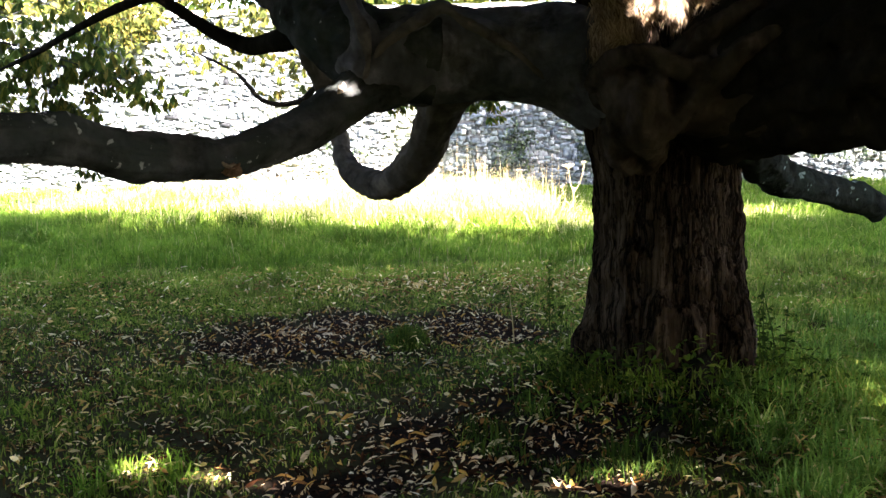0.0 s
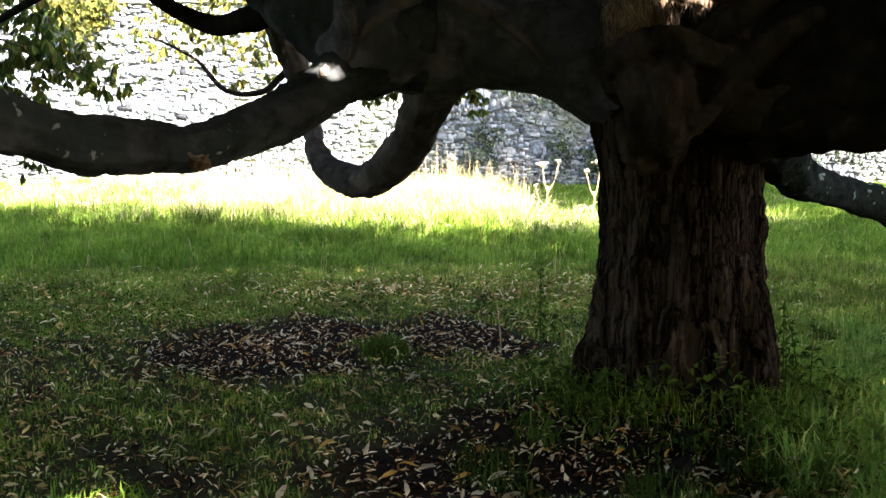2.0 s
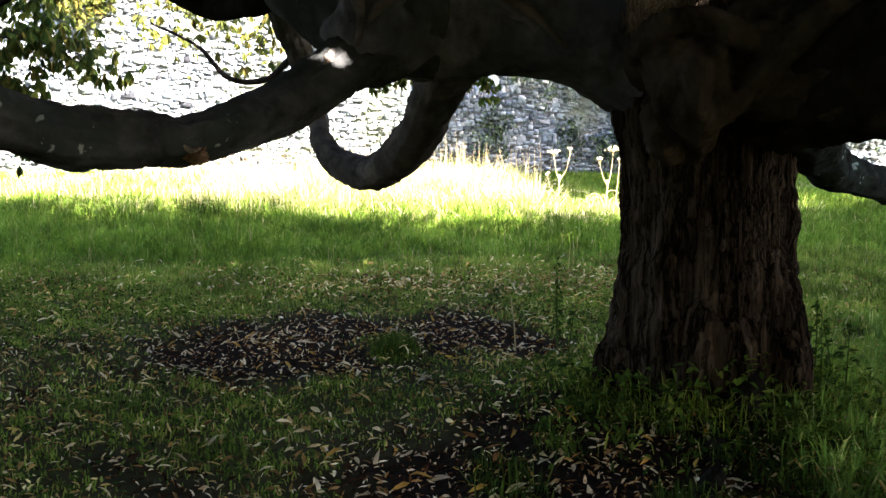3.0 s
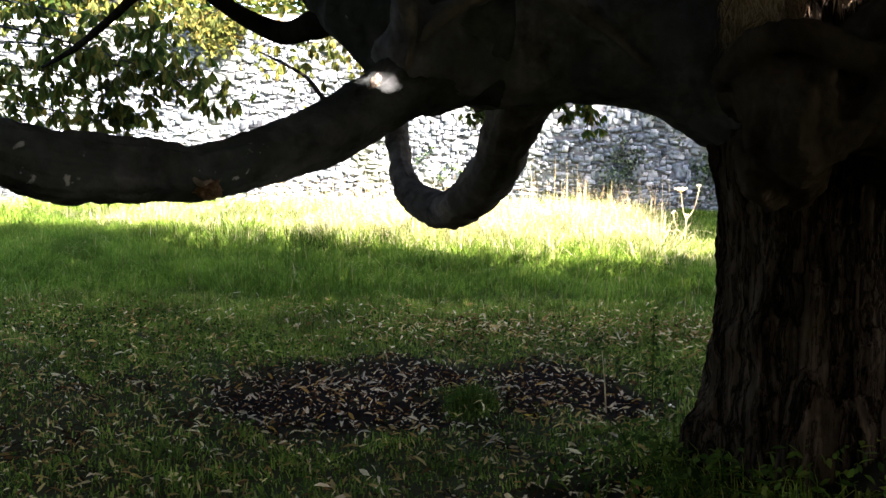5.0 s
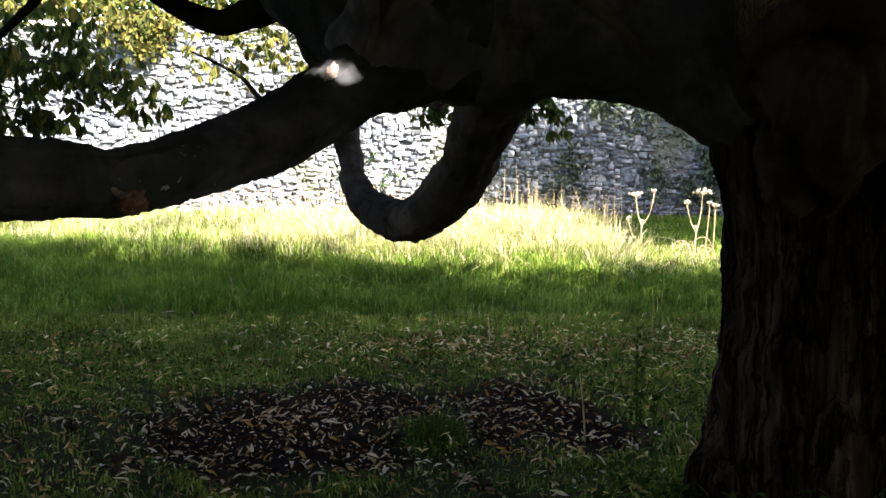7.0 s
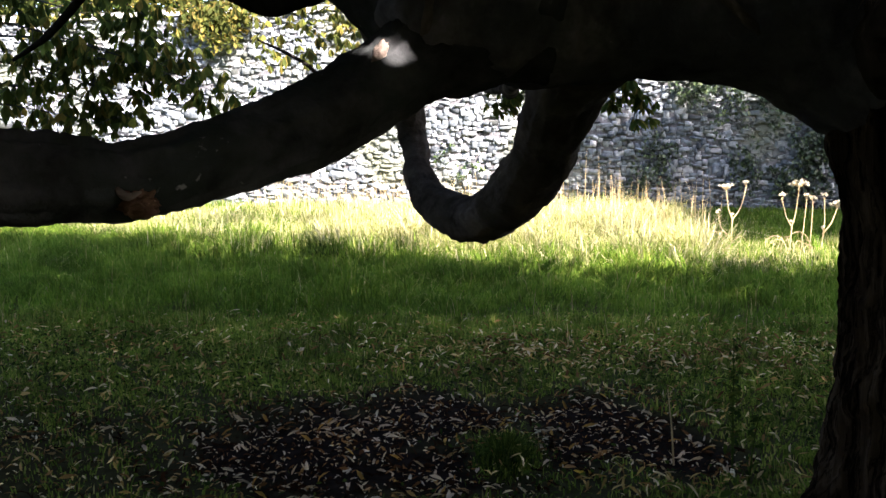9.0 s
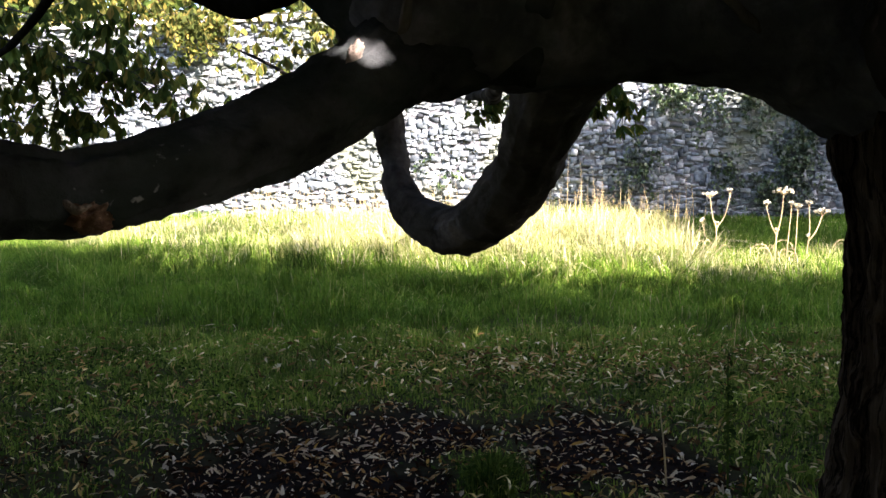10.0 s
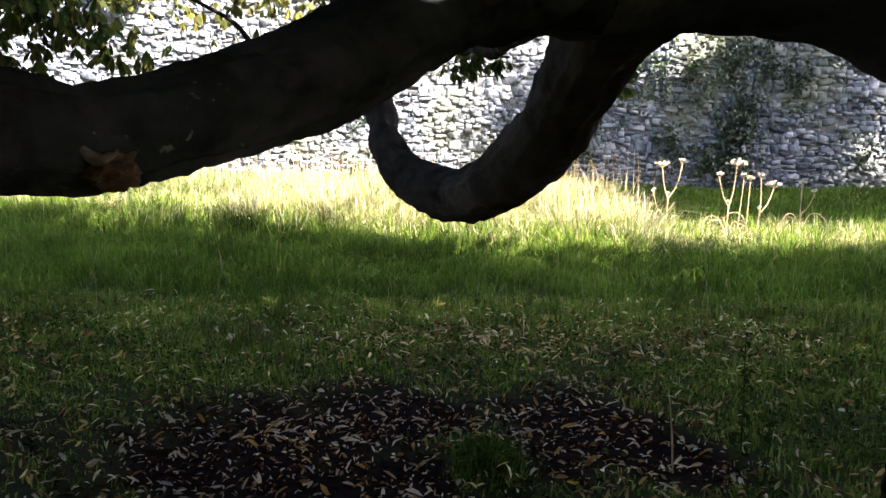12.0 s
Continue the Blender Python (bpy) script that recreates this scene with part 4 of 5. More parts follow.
keep &= ~((v > 1.45 + 0.2 * np.sin(u * 6) + 0.8 * np.clip(u - 2.6, 0, 1)) & (u < 3.6) & (rng.random(n) < 0.985))
keep &= (rng.random(n) < 0.93) | (u > 3.4)
u, v, hh = u[keep], v[keep], hh[keep]
c = np.stack([u + SUN.x / SUN.z * hh, WALL_Y + SUN.y / SUN.z * hh, v + hh], 1)
n = 1100
a, b, hh = rng.uniform(0.9, 7.0, n), rng.uniform(15.45, 19.3, n), rng.uniform(5.2, 7.6, n)
keep = a > 1.1 + 0.3 * np.sin(b * 3) + 0.3 * rng.normal(size=n)
low = np.stack([a + SUN.x / SUN.z * hh, b + SUN.y / SUN.z * hh, hh], 1)[keep]
c = np.concatenate([c, low])
c = (c[:, None] + rng.normal(0, 0.25, (len(c), 24, 3))).reshape(-1, 3)
o = part("crown", fast_mesh("crown", *quads_at(c, 0.2, 0.09), CANOPY), wall_shade_tree)
o.matrix_parent_inverse = SIDE_INV
tagged(o, kind="stuff")

# ---- unseen trees added behind the viewer, which close the place and block sky light ----
for i, (tx, ty, tz) in enumerate([(-12, 1, 7), (-9, -5, 8), (-3.5, -7.5, 8), (2.5, -8.5, 8), (8, -8, 8), (16, -6, 7)]):
    edge = tagged(new("sky_block_tree"), "dense leafy unseen tree added to block sky light", "tree", group="woodland trees")
    edge.location = (tx, ty, 0)
    part("trunk", mesh_of("trunk", *tube([(0, 0, -0.1, 0.35), (0.1, 0, 2, 0.26), (0, 0.1, tz, 0.1)], steps=3, sides=12), BARK, True), edge)
    cl = rng.normal(0, 1, (260, 3))
    cl = cl / np.linalg.norm(cl, axis=1)[:, None] * rng.uniform(0.6, 1.0, (260, 1)) * (3.6, 2.0, tz * 0.55) + (0, 0, tz * 0.55)
    p = (cl[:, None] + rng.normal(0, 0.4, (260, 40, 3))).reshape(-1, 3)
    p[:, 2] = np.maximum(p[:, 2], 0.1)
    tagged(part("crown", fast_mesh("crown", *quads_at(p, 0.36, 0.2), CANOPY), edge), kind="stuff")

# ---- trees beyond the wall ----
for i, (tx, ty, tz) in enumerate([(-14, 27, 6.0), (-9.5, 26, 5.5), (-5, 28, 6.2), (-0.5, 27, 6.0), (4.5, 28, 6.0), (9.5, 27, 6.0)]):
    far = tagged(new("far_tree"), "dark green tree behind the stone wall", "tree", group="trees behind the wall")
    far.location = (tx, ty, 0)
    o = part("trunk", mesh_of("trunk", *tube([(0, 0, -0.1, 0.3), (0.1, 0, 2, 0.22), (0, 0.1, tz, 0.1)], steps=3, sides=12), BARK, True), far)
    cl = rng.normal(0, 1, (150, 3))
    cl = cl / np.linalg.norm(cl, axis=1)[:, None] * rng.uniform(0.5, 1.0, (150, 1)) * (2.7, 1.8, 3.0) + (0, 0, tz - 1.0)
    pts = (cl[:, None] + rng.normal(0, 0.3, (150, 60, 3))).reshape(-1, 3)
    tagged(part("crown", fast_mesh("crown", *quads_at(pts, 0.22, 0.13), CANOPY), far), kind="stuff")

# ---- ivy on the wall ----
ivy = tagged(new("ivy", None), "trailing ivy patches on the stone wall", "ivy")
for cx, cz, rx, rz, strands in [(2.75, 2.2, 0.14, 0.6, 7), (3.3, 2.55, 0.3, 0.8, 12), (3.75, 2.35, 0.18, 0.5, 7), (4.15, 2.1, 0.12, 0.6, 6), (3.4, 1.55, 0.36, 0.9, 24), (3.2, 0.9, 0.3, 0.5, 16), (1.95, 2.3, 0.34, 0.75, 12), (1.45, 2.4, 0.2, 0.5, 8), (1.15, 1.45, 0.25, 0.8, 7), (2.3, 1.2, 0.3, 0.5, 9), (0.7, 1.2, 0.2, 0.6, 6), (-2.2, 1.1, 0.5, 0.3, 5), (6.4, 1.6, 0.6, 0.8, 30), (7.6, 1.9, 0.8, 0.9, 55), (8.7, 1.9, 0.8, 0.9, 45), (5.2, 1.0, 0.3, 0.4, 5)]:
    runs = []
    for s in range(strands):
        k = int(rng.integers(20, 50))
        t = np.sort(rng.uniform(0, 1, k))
        drop = rz * rng.uniform(0.5, 1.3)
        px = cx + rx * rng.normal(0, 0.6) + 0.1 * np.sin(t * 5 + rng.uniform(0, 6)) + rng.normal(0, 0.05, k)
        runs.append(np.stack([px, WALL_Y - 0.1 - 0.05 * rng.random(k), np.maximum(cz + 0.15 * rng.normal() - drop * t, 0.3)], 1))
    v, t = leaves_at(np.concatenate(runs), 0.06, 0.048, 0.9, 1.0)
    tagged(part("ivy_patch", fast_mesh("ivy_patch", v, t, IVY), ivy), kind="stuff")

# yellowing ivy that hangs over the top of the wall
tumble = []
for i in range(60):
    k = int(rng.integers(14, 34))
    t = np.sort(rng.uniform(0, 1, k))
    px = -6.0 + rng.uniform(-0.62, 0.5) + 0.12 * np.sin(t * 4 + i) + rng.normal(0, 0.04, k)
    drop = rng.uniform(0.25, 0.85) * np.clip(1.1 - 0.9 * abs(px.mean() + 6.1), 0.25, 1)
    tumble.append(np.stack([px, WALL_Y - 0.22 - 0.2 * np.sin(np.pi * t) * rng.random() - 0.05 * rng.random(k), WALL_TOP + 0.2 - 0.06 * rng.random() - drop * t], 1))
tagged(part("ivy_patch", fast_mesh("ivy_patch", *leaves_at(np.concatenate(tumble), 0.085, 0.07, 0.8, 1.0), YELLOWING), ivy, "yellowing sunlit ivy over the wall top"), kind="stuff")


# ---- grass ----
def scatter(n, x0, x1, y0, y1):
    return rng.uniform(x0, x1, n), rng.uniform(y0, y1, n)


def in_view(x, y, margin=0.8):
    return (x < 0.5 * y + margin) & (x > -0.5 * y - margin)


def outside_trunk(x, y):
    return (x - 1.22) ** 2 + (y - 6.1) ** 2 > 0.5 ** 2


x, y = scatter(400000, -6.5, 6, 3.4, 10.8)
k = in_view(x, y) & outside_trunk(x, y) & (rng.random(len(x)) > 1.3 * soil_at(x, y) ** 0.8) & (rng.random(len(x)) < 0.62 + 0.3 * wave(x, y, 5.1, 9.0) + 0.2 * wave(x, y, 3.1, 23.0))
x, y = x[k], y[k]
hgt = 0.055 + 0.02 * wave(x, y, 2.0, 1.7) + 0.018 * wave(x, y, 1.4, 8.0) + 0.09 * np.clip((y - 8.8) / 2.2, 0, 1) ** 2 + 0.07 * np.clip((x - 1.5) / 0.6, 0, 1)
hgt = hgt * (1 - 0.45 * soil_at(x, y))
v, t = blades(x, y, ground_z(x, y), np.clip(hgt, 0.025, 1), 0.0085, 1.0, 0.6)
tagged(new("short_grass", fast_mesh("short_grass", v, t, LAWN)), "short rough grass", "grass", kind="stuff")
x, y = scatter(350000, -11, 10.5, 9.8, 19.2)
k = in_view(x, y, 1.2) & (rng.random(len(x)) < np.clip((y - 9.5) / 2.4 + 0.25 * wave(x, y, 1.0, 1.5), 0.02, 1))
x, y = x[k], y[k]
hgt = (0.17 + 0.05 * wave(x, y, 5.0, 1.1) + 0.06 * wave(x, y, 3.0, 3.7) + 0.13 * np.clip((y - 11) / 4, 0, 1)) * np.clip((y - 9.2) / 2.4, 0.35, 1)
hgt *= 1 - 0.4 * np.clip((x - 0.6) / 0.8, 0, 1) * np.clip((y - 12.5), 0, 1)
v, t = blades(x, y, ground_z(x, y), np.clip(hgt, 0.06, 1), 0.009, 1.2, 0.65)
tagged(new("long_grass", fast_mesh("long_grass", v, t, MEADOW)), "long meadow grass sunlit towards the wall", "grass", kind="stuff")
# lightened blades begin past the shade edge, painting the sunlit band
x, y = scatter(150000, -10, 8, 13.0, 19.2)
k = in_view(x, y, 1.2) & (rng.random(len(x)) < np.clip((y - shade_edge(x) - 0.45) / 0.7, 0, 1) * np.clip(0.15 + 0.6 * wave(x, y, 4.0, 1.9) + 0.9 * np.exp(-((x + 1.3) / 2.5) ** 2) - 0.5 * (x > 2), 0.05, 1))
x, y = x[k], y[k]
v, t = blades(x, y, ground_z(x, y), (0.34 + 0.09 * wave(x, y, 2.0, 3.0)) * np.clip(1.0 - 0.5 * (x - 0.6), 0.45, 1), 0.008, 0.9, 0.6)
tagged(new("pale_grass", fast_mesh("pale_grass", v, t, SUN_TONED_GRASS)), "pale dry meadow grass with full sun put into its colour", "grass", kind="stuff")
x, y = scatter(62000, -11, 10, -5, 19)
k = ~(in_view(x, y, 0.8) & (y > 3.4)) & outside_trunk(x, y)
x, y = x[k], y[k]
v, t = blades(x, y, ground_z(x, y), 0.1 + 0.03 * wave(x, y, 2.0, 1.7), 0.018, 1.0)
tagged(new("rough_grass", fast_mesh("rough_grass", v, t, LAWN)), "rough grass round about", "grass", kind="stuff")
x, y = scatter(560, -2.5, 1.6, 14.0, 16.5)
k = rng.random(len(x)) < np.exp(-((x - 0.5) / 0.75) ** 2)
x, y = x[k], y[k]
low = blades(x, y, ground_z(x, y), 0.78, 0.007, 0.3)
x, y = scatter(46, -0.75, 0.35, 14.6, 15.6)
tall = blades(x, y, ground_z(x, y), 1.1, 0.008, 0.14)
x, y = scatter(420, -5.2, -1.2, 17.6, 19.0)
back = blades(x, y, ground_z(x, y), 0.7, 0.008, 0.35)
tagged(new("dry_grass", fast_mesh("dry_grass", *stacked(low, tall, back), STRAW)), "tall dry straw-coloured grass stalks", "grass", kind="stuff")

def tussocks(count, x0, x1, y0, y1, blades_each, tall, start):
    """Clumps whose blades lean out from the middle."""
    cx, cy = scatter(count, x0, x1, y0, y1)
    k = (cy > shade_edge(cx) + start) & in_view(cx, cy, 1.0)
    cx, cy = cx[k], cy[k]
    size = np.repeat(rng.uniform(0.6, 1.3, len(cx)), blades_each)
    n = len(size)
    bx = np.repeat(cx, blades_each) + rng.normal(0, 0.1, n) * size
    by = np.repeat(cy, blades_each) + rng.normal(0, 0.1, n) * size
    return blades(bx, by, ground_z(bx, by), tall * size, 0.009, 1.2)


# tussocks past the shade edge get the lightened colour as painted sunlight
tagged(new("pale_tussocks", fast_mesh("pale_tussocks", *stacked(tussocks(380, -7, 1.2, 13.0, 17.5, 70, 0.4, 1.1), tussocks(300, -3.4, 1.1, 13.6, 16.4, 80, 0.48, 1.1)), SUN_TONED_GRASS)), "pale tufted meadow tussocks coloured lighter to look sunlit", "grass", kind="stuff")
tagged(new("sun_toned_tussocks", fast_mesh("sun_toned_tussocks", *tussocks(260, 1.0, 4.4, 12.8, 14.9, 60, 0.2, 0.25), SUN_TONED_GRASS)), "low tufts coloured lighter to look sunlit round the dry umbel plants", "grass", kind="stuff")
tagged(new("green_tussocks", fast_mesh("green_tussocks", *stacked(tussocks(420, -8, 4.5, 12.6, 16.0, 70, 0.27, -0.8), tussocks(200, -6, 1.2, 13.2, 16.6, 70, 0.36, 0.3)), MEADOW)), "green tufted meadow tussocks", "grass", kind="stuff")
tagged(new("dark_tussocks", fast_mesh("dark_tussocks", *stacked(tussocks(150, -7.5, -1.8, 12.8, 15.6, 90, 0.3, 0.2), tussocks(60, -1.8, 2.6, 12.6, 14.2, 70, 0.2, 0.0)), WEED)), "dark green clumps in the sunlit meadow", "grass", kind="stuff")
n = 1500
a, r = rng.uniform(0, 2 * np.pi, n), np.abs(rng.normal(0, 0.5, n))
x, y = -0.4 + 0.17 * r * np.cos(a), 7.4 + 0.3 * r * np.sin(a)
v, t = blades(x, y, ground_z(x, y), 0.13 * np.clip(1.2 - r, 0.3, 1), 0.007, 0.9)
tagged(new("grass_tuft", fast_mesh("grass_tuft", v, t, WEED)), "tuft of green grass in the bare soil", "grass", kind="stuff")
x, y = scatter(330, -1.75, -1.2, 4.4, 4.85)
k = wave(x, y, 2.3, 5.0) > -0.3
x, y = x[k], y[k]
v, t = blades(x, y, ground_z(x, y), 0.1, 0.008, 1.3)
tagged(new("sunlit_tuft", fast_mesh("sunlit_tuft", v, t, MEADOW)), "fresh green grass in a patch of sun", "grass", kind="stuff")

x, y = scatter(5200, 0.0, 1.9, 4.5, 6.0)
k = outside_trunk(x, y) & (wave(x, y, 1.1, 5.0) > 0.25)
x, y = x[k], y[k]
v, t = blades(x, y, ground_z(x, y), 0.1 + 0.04 * wave(x, y, 0.6, 4.0), 0.007, 1.3, 0.5)
tagged(new("thin_grass", fast_mesh("thin_grass", v, t, WEED)), "thin dark grass over bare soil before the trunk", "grass", kind="stuff")

# dark herbs crowding the foot of the trunk, and lush grass east of it
n = 1500
a, r = rng.uniform(np.pi * 0.85, 2.1 * np.pi, n), 0.5 + np.abs(rng.normal(0, 0.3, n))
x, y = 1.22 + r * np.cos(a) * 1.1, 6.08 + r * np.sin(a)
k = (wave(x, y, 0.7, 6.0) > -0.7) & (r < 1.15)
x, y, r = x[k], y[k], r[k]
c = np.stack([x, y, ground_z(x, y) + 0.02 + rng.random(len(x)) * np.clip(0.26 - 0.28 * (r - 0.5), 0.05, 1) * (0.7 + 0.4 * wave(x, y, 2.7, 5.0))], 1)
tagged(new("dark_herbs", fast_mesh("dark_herbs", *leaves_at(c, 0.055, 0.022, 0.1, 1.1, 0.2, 0.5), WEED)), "dark low herbs crowding the foot of the trunk", "weeds", kind="stuff")
cx, cy = scatter(300, 1.35, 3.4, 4.1, 8.0)
k = outside_trunk(cx, cy)
cx, cy = np.repeat(cx[k], 42), np.repeat(cy[k], 42)
x, y = cx + rng.normal(0, 0.05, len(cx)), cy + rng.normal(0, 0.05, len(cx))
v, t = blades(x, y, ground_z(x, y), 0.15 + 0.03 * wave(cx, cy, 1.0, 7.0), 0.008, 1.3)
tagged(new("lush_grass", fast_mesh("lush_grass", v, t, LUSH)), "lush tufted grass beside the trunk", "grass", kind="stuff")

# ---- fallen leaves ----
x, y = scatter(64000, -5, 4.5, 3.6, 10.9)
dens = 0.36 + 0.5 * soil_at(x, y) + 0.35 * np.exp(-((x - 1.0) ** 2 + (y - 5.3) ** 2) / 0.5) + 1.0 * np.exp(-((y - 9.6) / 0.45) ** 2) * np.exp(-((x - 0.2) / 1.6) ** 4)
k = in_view(x, y) & outside_trunk(x, y) & (rng.random(len(x)) < dens * 0.72)
x, y = x[k], y[k]
bare = soil_at(x, y)
c = np.stack([x, y, ground_z(x, y) + rng.uniform(-0.002, 0.014, len(x)) + (0.035 + 0.05 * rng.random(len(x))) * (1 - bare)], 1)


def strewn(c):
    size = rng.random(len(c))
    small, mid, big = c[size < 0.5], c[(size >= 0.5) & (size < 0.92)], c[size >= 0.92]
    return stacked(leaves_at(small, 0.038, 0.011, 0.0, 1.0, 0.12, 0.5), leaves_at(mid, 0.058, 0.015, 0.0, 0.9, 0.15, 0.6), leaves_at(big, 0.082, 0.022, 0.0, 0.8, 0.15, 0.6))


on_soil = bare > 0.55
tagged(new("leaf_litter", fast_mesh("leaf_litter", *strewn(c[on_soil]), LITTER)), "scattered dry brown and buff fallen leaves on dark soil", "leaves", kind="stuff")
x, y = scatter(30000, -3.4, 1.6, 4.4, 8.9)
k = outside_trunk(x, y) & (rng.random(len(x)) < 0.4 * soil_at(x, y) ** 2)
x, y = x[k], y[k]
crumbs = np.stack([x, y, ground_z(x, y) + rng.uniform(0.001, 0.016, len(x))], 1)
tagged(new("leaf_crumbs", fast_mesh("leaf_crumbs", *leaves_at(crumbs, 0.026, 0.009, 0.0, 1.2, 0.1, 0.6), LITTER)), "broken brown and buff leaf fragments on dark soil", "leaves", kind="stuff")
sparse = c[~on_soil]
sparse = sparse[rng.random(len(sparse)) < 0.62]
tagged(new("turf_litter", fast_mesh("turf_litter", *strewn(sparse), TURF_LEAF)), "brown and yellow fallen leaves caught in the turf", "leaves", kind="stuff")


x, y = scatter(26000, -4.5, 3.5, 3.5, 10.2)
k = in_view(x, y) & outside_trunk(x, y) & (rng.random(len(x)) > soil_at(x, y)) & (wave(x, y, 6.0, 2.0) > -0.5)
x, y = x[k], y[k]
c = np.stack([x, y, ground_z(x, y) + 0.025 + 0.04 * rng.random(len(x))], 1)
v, t = leaves_at(c, 0.032, 0.018, 0.0, 0.9, 0.2, 0.4)
tagged(new("low_weeds", fast_mesh("low_weeds", v, t, WEED)), "low broad-leaved weeds in the turf", "weeds", kind="stuff")

# single larger leaves on the bare soil
LEAVES = []
for i in range(15):
    v, t = leaves_at(np.zeros((1, 3)), 0.07, 0.02, 0.0, 0.8, 0.2, 0.7)
    LEAVES.append(fast_mesh("fallen_leaf", v, t, (PALE_LEAF, OCHRE_LEAF, BROWN_LEAF)[i % 3]))
TONES = ("pale grey-buff", "yellow ochre", "curled brown")
made = 0
while made < 165:
    lx, ly = rng.uniform(-2.2, 0.9), rng.uniform(6.3, 8.7)
    if rng.random() > soil_at(lx, ly) + 0.06:
        continue
    k = int(rng.integers(15))
    leaf = tagged(new("fallen_leaf", LEAVES[k]), TONES[k % 3] + " fallen leaf lying on bare soil", "leaf", group="fallen leaves")
    leaf.matrix_basis = Matrix.Translation((lx, ly, float(ground_z(lx, ly)) + 0.016)) @ Matrix.Rotation(rng.uniform(0, 6.28), 4, "Z")
    made += 1


# larger yellow leaves round the foot of the tree
big = []
for i in range(9):
    v, t = leaves_at(np.zeros((1, 3)), 0.086, 0.026, 0.0, 0.8, 0.2, 0.7)
    big.append(fast_mesh("fallen_leaf", v, t, (OCHRE_LEAF, PALE_LEAF, BROWN_LEAF)[i % 3]))
made = 0
while made < 125:
    lx, ly = rng.uniform(-1.0, 1.6), rng.uniform(4.3, 5.9)
    if not outside_trunk(lx, ly) or rng.random() > 0.35 + 0.6 * soil_at(lx, ly):
        continue
    k = int(rng.integers(9))
    leaf = tagged(new("fallen_leaf", big[k]), ("yellow ochre", "pale grey-buff", "curled brown")[k % 3] + " fallen leaf lying at the foot of the tree", "leaf", group="fallen leaves")
    leaf.matrix_basis = Matrix.Translation((lx, ly, float(ground_z(lx, ly)) + 0.02 + 0.04 * (1 - float(soil_at(lx, ly))))) @ Matrix.Rotation(rng.uniform(0, 6.28), 4, "Z")
    made += 1


YELLOW_LEAF = leaf_material("yellow_leaf", [(0.0, (0.7, 0.4, 0.05)), (1.0, (0.78, 0.48, 0.08))], 0.15, 0.5)
v, t = leaves_at(np.zeros((1, 3)), 0.075, 0.05, 0.0, 0.2, 0.1, 0.4)
leaf = tagged(new("fallen_leaf", fast_mesh("fallen_leaf", v, t, YELLOW_LEAF)), "bright orange-yellow fallen leaf on dark soil", "leaf", group="fallen leaves")
leaf.matrix_basis = Matrix.Translation((-0.055, 7.24, float(ground_z(-0.055, 7.24)) + 0.02))
stick = tagged(new("twig", mesh_of("twig", *tube([(-0.07, -0.05, 0.0, 0.005), (0.0, 0.0, 0.012, 0.006), (0.07, 0.06, 0.0, 0.004)], steps=4, sides=6, lump=0.1, ridge=0), STRAW, True)), "short pale dead twig lying in the turf", "twig")
stick.location = (-0.43, 9.6, float(ground_z(-0.43, 9.6)) + 0.05)
leaf = tagged(new("stuck_leaf", LEAVES[0]), "pale fallen leaf caught on the hooked limb", "leaf")
leaf.matrix_basis = Matrix.Translation((-0.03, 6.36, 1.66)) @ Matrix.Rotation(radians(85), 4, "Y") @ Matrix.Rotation(radians(80), 4, "X")
x, y = scatter(130, -5, 5, 9.8, 13.2)
v, t = blades(x, y, ground_z(x, y), 0.3, 0.0045, 0.45)
tagged(new("seed_stalks", fast_mesh("seed_stalks", v, t, STRAW)), "thin pale seed stalks in the long grass", "grass", kind="stuff")

# ---- dry umbel plants ----
def umbel_head(tip, r, stem):
    """Round seed clusters on rays that spread from the tip of a stem."""
    k = max(2, int(r * 105))
    a, q = np.arange(k) * 2.4 + rng.random(), np.sqrt((np.arange(k) + 0.5) / k) * r
    tips = np.stack([tip[0] + np.cos(a) * q, tip[1] + np.sin(a) * q, tip[2] + 0.055 - q * 0.35 + 0.02 * rng.random(k)], 1)
    ball = rng.normal(0, 1, (k, 34, 3))
    ball *= rng.uniform(0.5, 1.0, (k, 34, 1)) * 0.019 / np.linalg.norm(ball, axis=2, keepdims=True)
    hv, ht = quads_at((tips[:, None] + ball * (1, 1, 0.75)).reshape(-1, 3), 0.014, 0.011)
    hd = tagged(part("umbel", fast_mesh("umbel", hv, ht, UMBEL), stem, "pale dry seed head"), kind="stuff")
    rays = [tube([(tip[0], tip[1], tip[2] - 0.01, 0.003), (*p, 0.002)], steps=1, sides=4, lump=0, ridge=0) for p in tips]
    tagged(part("ray_spray", mesh_of("ray_spray", *join(*rays), STRAW), hd), kind="stuff")


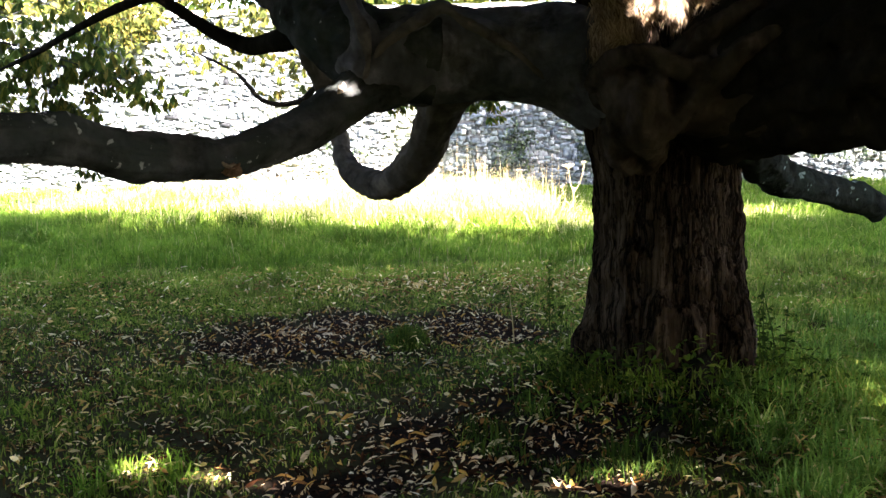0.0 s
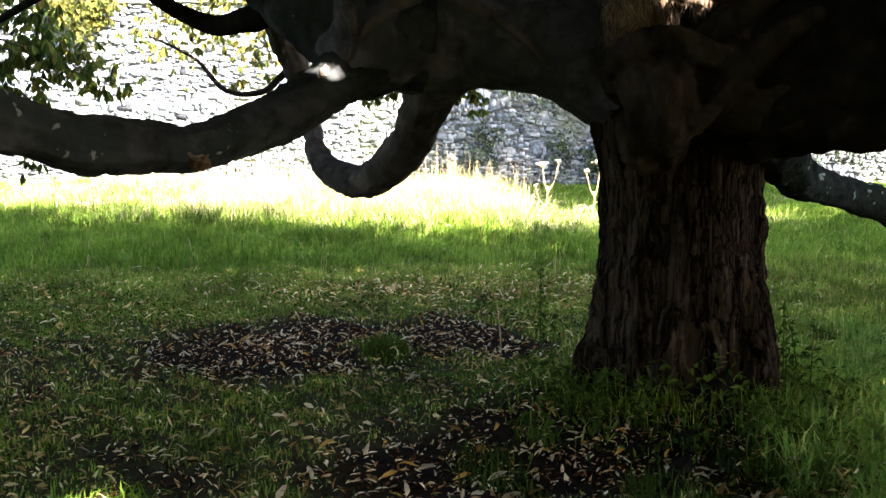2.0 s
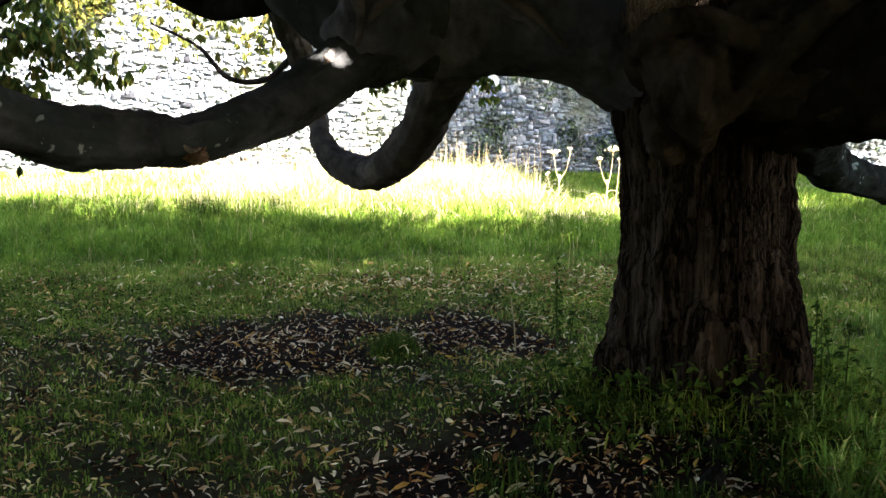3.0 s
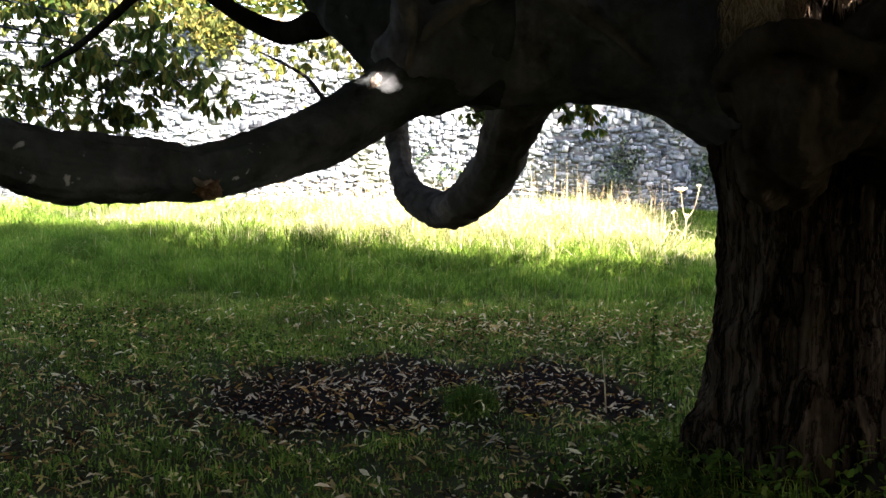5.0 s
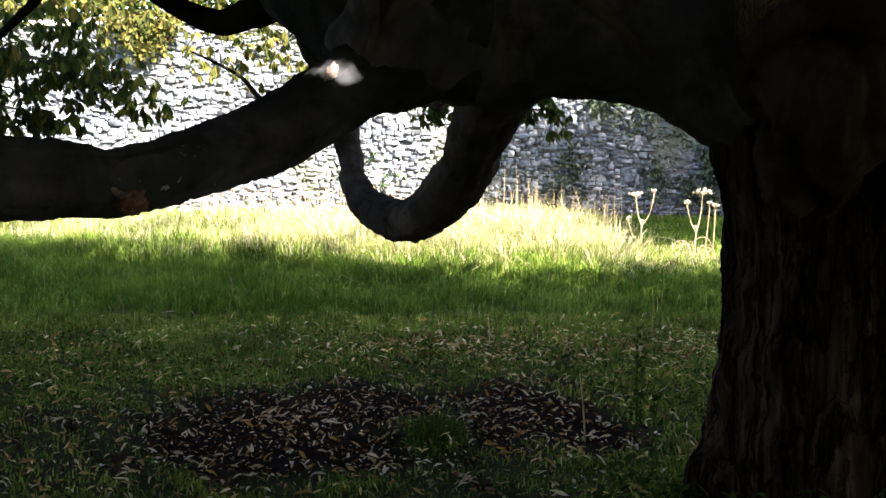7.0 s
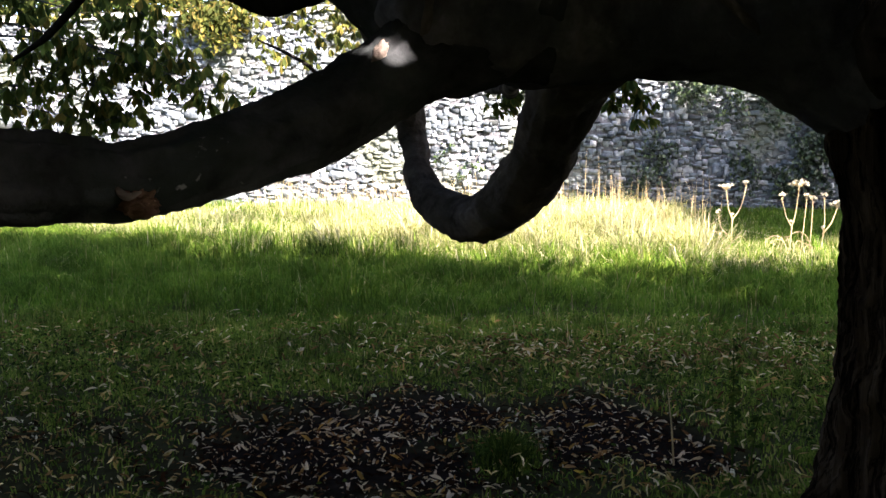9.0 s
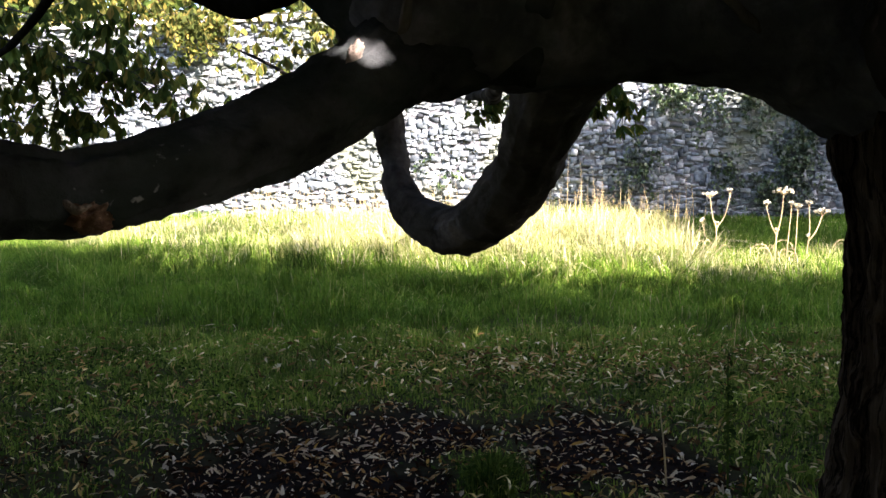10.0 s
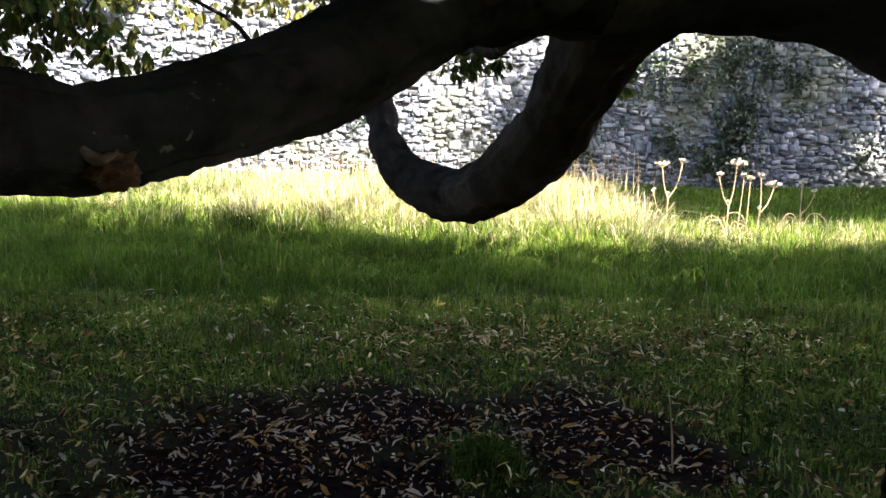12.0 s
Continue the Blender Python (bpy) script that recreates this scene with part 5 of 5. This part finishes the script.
def umbel_plant(x, y, stems):
    """Each stem: foot, tip, size of its head and thickness, all from the plant's base."""
    base = tagged(new("hogweed"), "dried pale umbel-headed hogweed stalk in the grass", "plant", group="dry umbel plants")
    base.location = (x, y, float(ground_z(x, y)))
    for foot, tip, r, thick in stems:
        f, t = Vector(foot), Vector(tip)
        m = f.lerp(t, 0.45) + Vector(((t.x - f.x) * 0.15 + rng.normal(0, 0.008), 0, -0.02))
        s = part("stem", mesh_of("stem", *tube([(f.x, f.y, f.z - 0.02, thick), (f.x, f.y, f.z + 0.012, thick * 1.25), (*m, thick * 0.85), (*t, thick * 0.65)], steps=3, sides=8, lump=0.03, ridge=0.03), STRAW, True), base)
        umbel_head(tip, r, s)
    arcs = []
    for i in range(5):
        g, l = rng.uniform(0, 6.28), rng.uniform(0.12, 0.34)
        arcs.append(tube([(0, 0, 0, 0.004), (0.3 * l * math.cos(g), 0.3 * l * math.sin(g), 0.9 * l, 0.004), (0.7 * l * math.cos(g), 0.7 * l * math.sin(g), 1.05 * l, 0.004), (1.1 * l * math.cos(g), 1.1 * l * math.sin(g), 0.7 * l, 0.002)], steps=4, sides=5, lump=0, ridge=0))
    tagged(part("dry_blades", mesh_of("dry_blades", *join(*arcs), STRAW, True), base, "arching dry leaf blades"), kind="stuff")
    return base


umbel_plant(1.5, 14.4, [((0, 0, 0), (0.02, 0, 0.46), 0.012, 0.009), ((0.02, 0, 0.45), (-0.05, 0, 0.8), 0.09, 0.006), ((0.02, 0, 0.45), (0.17, 0.05, 0.82), 0.024, 0.006), ((0.0, 0, 0.26), (-0.13, 0, 0.5), 0.02, 0.004)])
umbel_plant(2.1, 14.1, [((0, 0, 0), (0.0, 0, 0.4), 0.012, 0.009), ((0, 0, 0.39), (0.07, 0, 0.84), 0.11, 0.007), ((0, 0, 0.39), (-0.1, 0.03, 0.7), 0.03, 0.005), ((0.1, 0.04, 0), (0.16, 0.05, 0.68), 0.02, 0.006), ((0.17, 0.02, 0), (0.22, 0.03, 0.66), 0.04, 0.006)])
umbel_plant(2.37, 14.2, [((0, 0, 0), (0.08, 0, 0.32), 0.012, 0.008), ((0.08, 0, 0.31), (0.22, 0, 0.6), 0.085, 0.008), ((0.08, 0, 0.31), (0.09, 0.04, 0.68), 0.03, 0.006)])
umbel_plant(3.0, 14.6, [((0, 0, 0), (0.0, 0, 0.56), 0.05, 0.007), ((0, 0, 0.25), (0.16, 0.08, 0.46), 0.03, 0.005)])


# ---- weeds at the foot of the tree ----
def weed(x, y, h, leaves, lean, mat, label, length=0.06):
    base = tagged(new("weed", None), label, "plant", group="weeds by the trunk")
    base.location = (x, y, float(ground_z(x, y)))
    line = [(0, 0, -0.02, 0.005), (lean * 0.4, 0, h * 0.5, 0.004), (lean, 0.01, h, 0.002)]
    part("stem", mesh_of("stem", *tube(line, steps=4, sides=6, lump=0, ridge=0), mat, True), base)
    if leaves:
        t = rng.uniform(0.15, 1, leaves)
        c = np.stack([lean * t ** 1.4 + rng.normal(0, 0.02, leaves), rng.normal(0, 0.02, leaves), h * t], 1)
        part("foliage", fast_mesh("foliage", *leaves_at(c, length, length * 0.4, 0.2, 1.0), mat), base)


weed(0.63, 7.35, 0.62, 60, 0.0, WEED, "dark leafy upright weed beside the trunk", 0.05)
weed(0.38, 7.45, 0.36, 0, -0.03, STRAW, "single dry grass stalk beside bare soil")
weed(0.68, 7.2, 0.3, 14, 0.04, WEED, "dark leafy upright weed beside the trunk", 0.05)
for i in range(11):
    weed(1.68 + 0.12 * rng.normal(), 5.75 + 0.2 * rng.normal(), rng.uniform(0.2, 0.5), 20, rng.normal(0, 0.08), WEED, "green leafy sucker shoot against the trunk", 0.05)
for i in range(7):
    weed(0.78 + 0.1 * rng.normal(), 5.75 + 0.15 * rng.normal(), rng.uniform(0.1, 0.22), 9, rng.normal(0, 0.08), WEED, "green leafy sucker shoot against the trunk", 0.045)
n = 4200
a, r = rng.uniform(0, 2 * np.pi, n), rng.uniform(0.47, 1.0, n)
keep = rng.random(n) < (0.3 + 0.5 * np.sin(a * 3 + 1) ** 2 * (r < 0.75) + 0.3 * np.sin(a * 7) * np.cos(r * 9)) * np.where((np.cos(a) < 0.2) & (r > 0.68), 0.3, 1.0)
a, r = a[keep], r[keep]
x, y = 1.22 + r * np.cos(a) * 1.05, 6.08 + r * np.sin(a)
v, t = blades(x, y, ground_z(x, y), 0.16 - 0.08 * (r - 0.47) / 0.58, 0.008, 1.5)
tagged(new("tussock_grass", fast_mesh("tussock_grass", v, t, LAWN)), "longer grass round the foot of the trunk", "grass", kind="stuff")
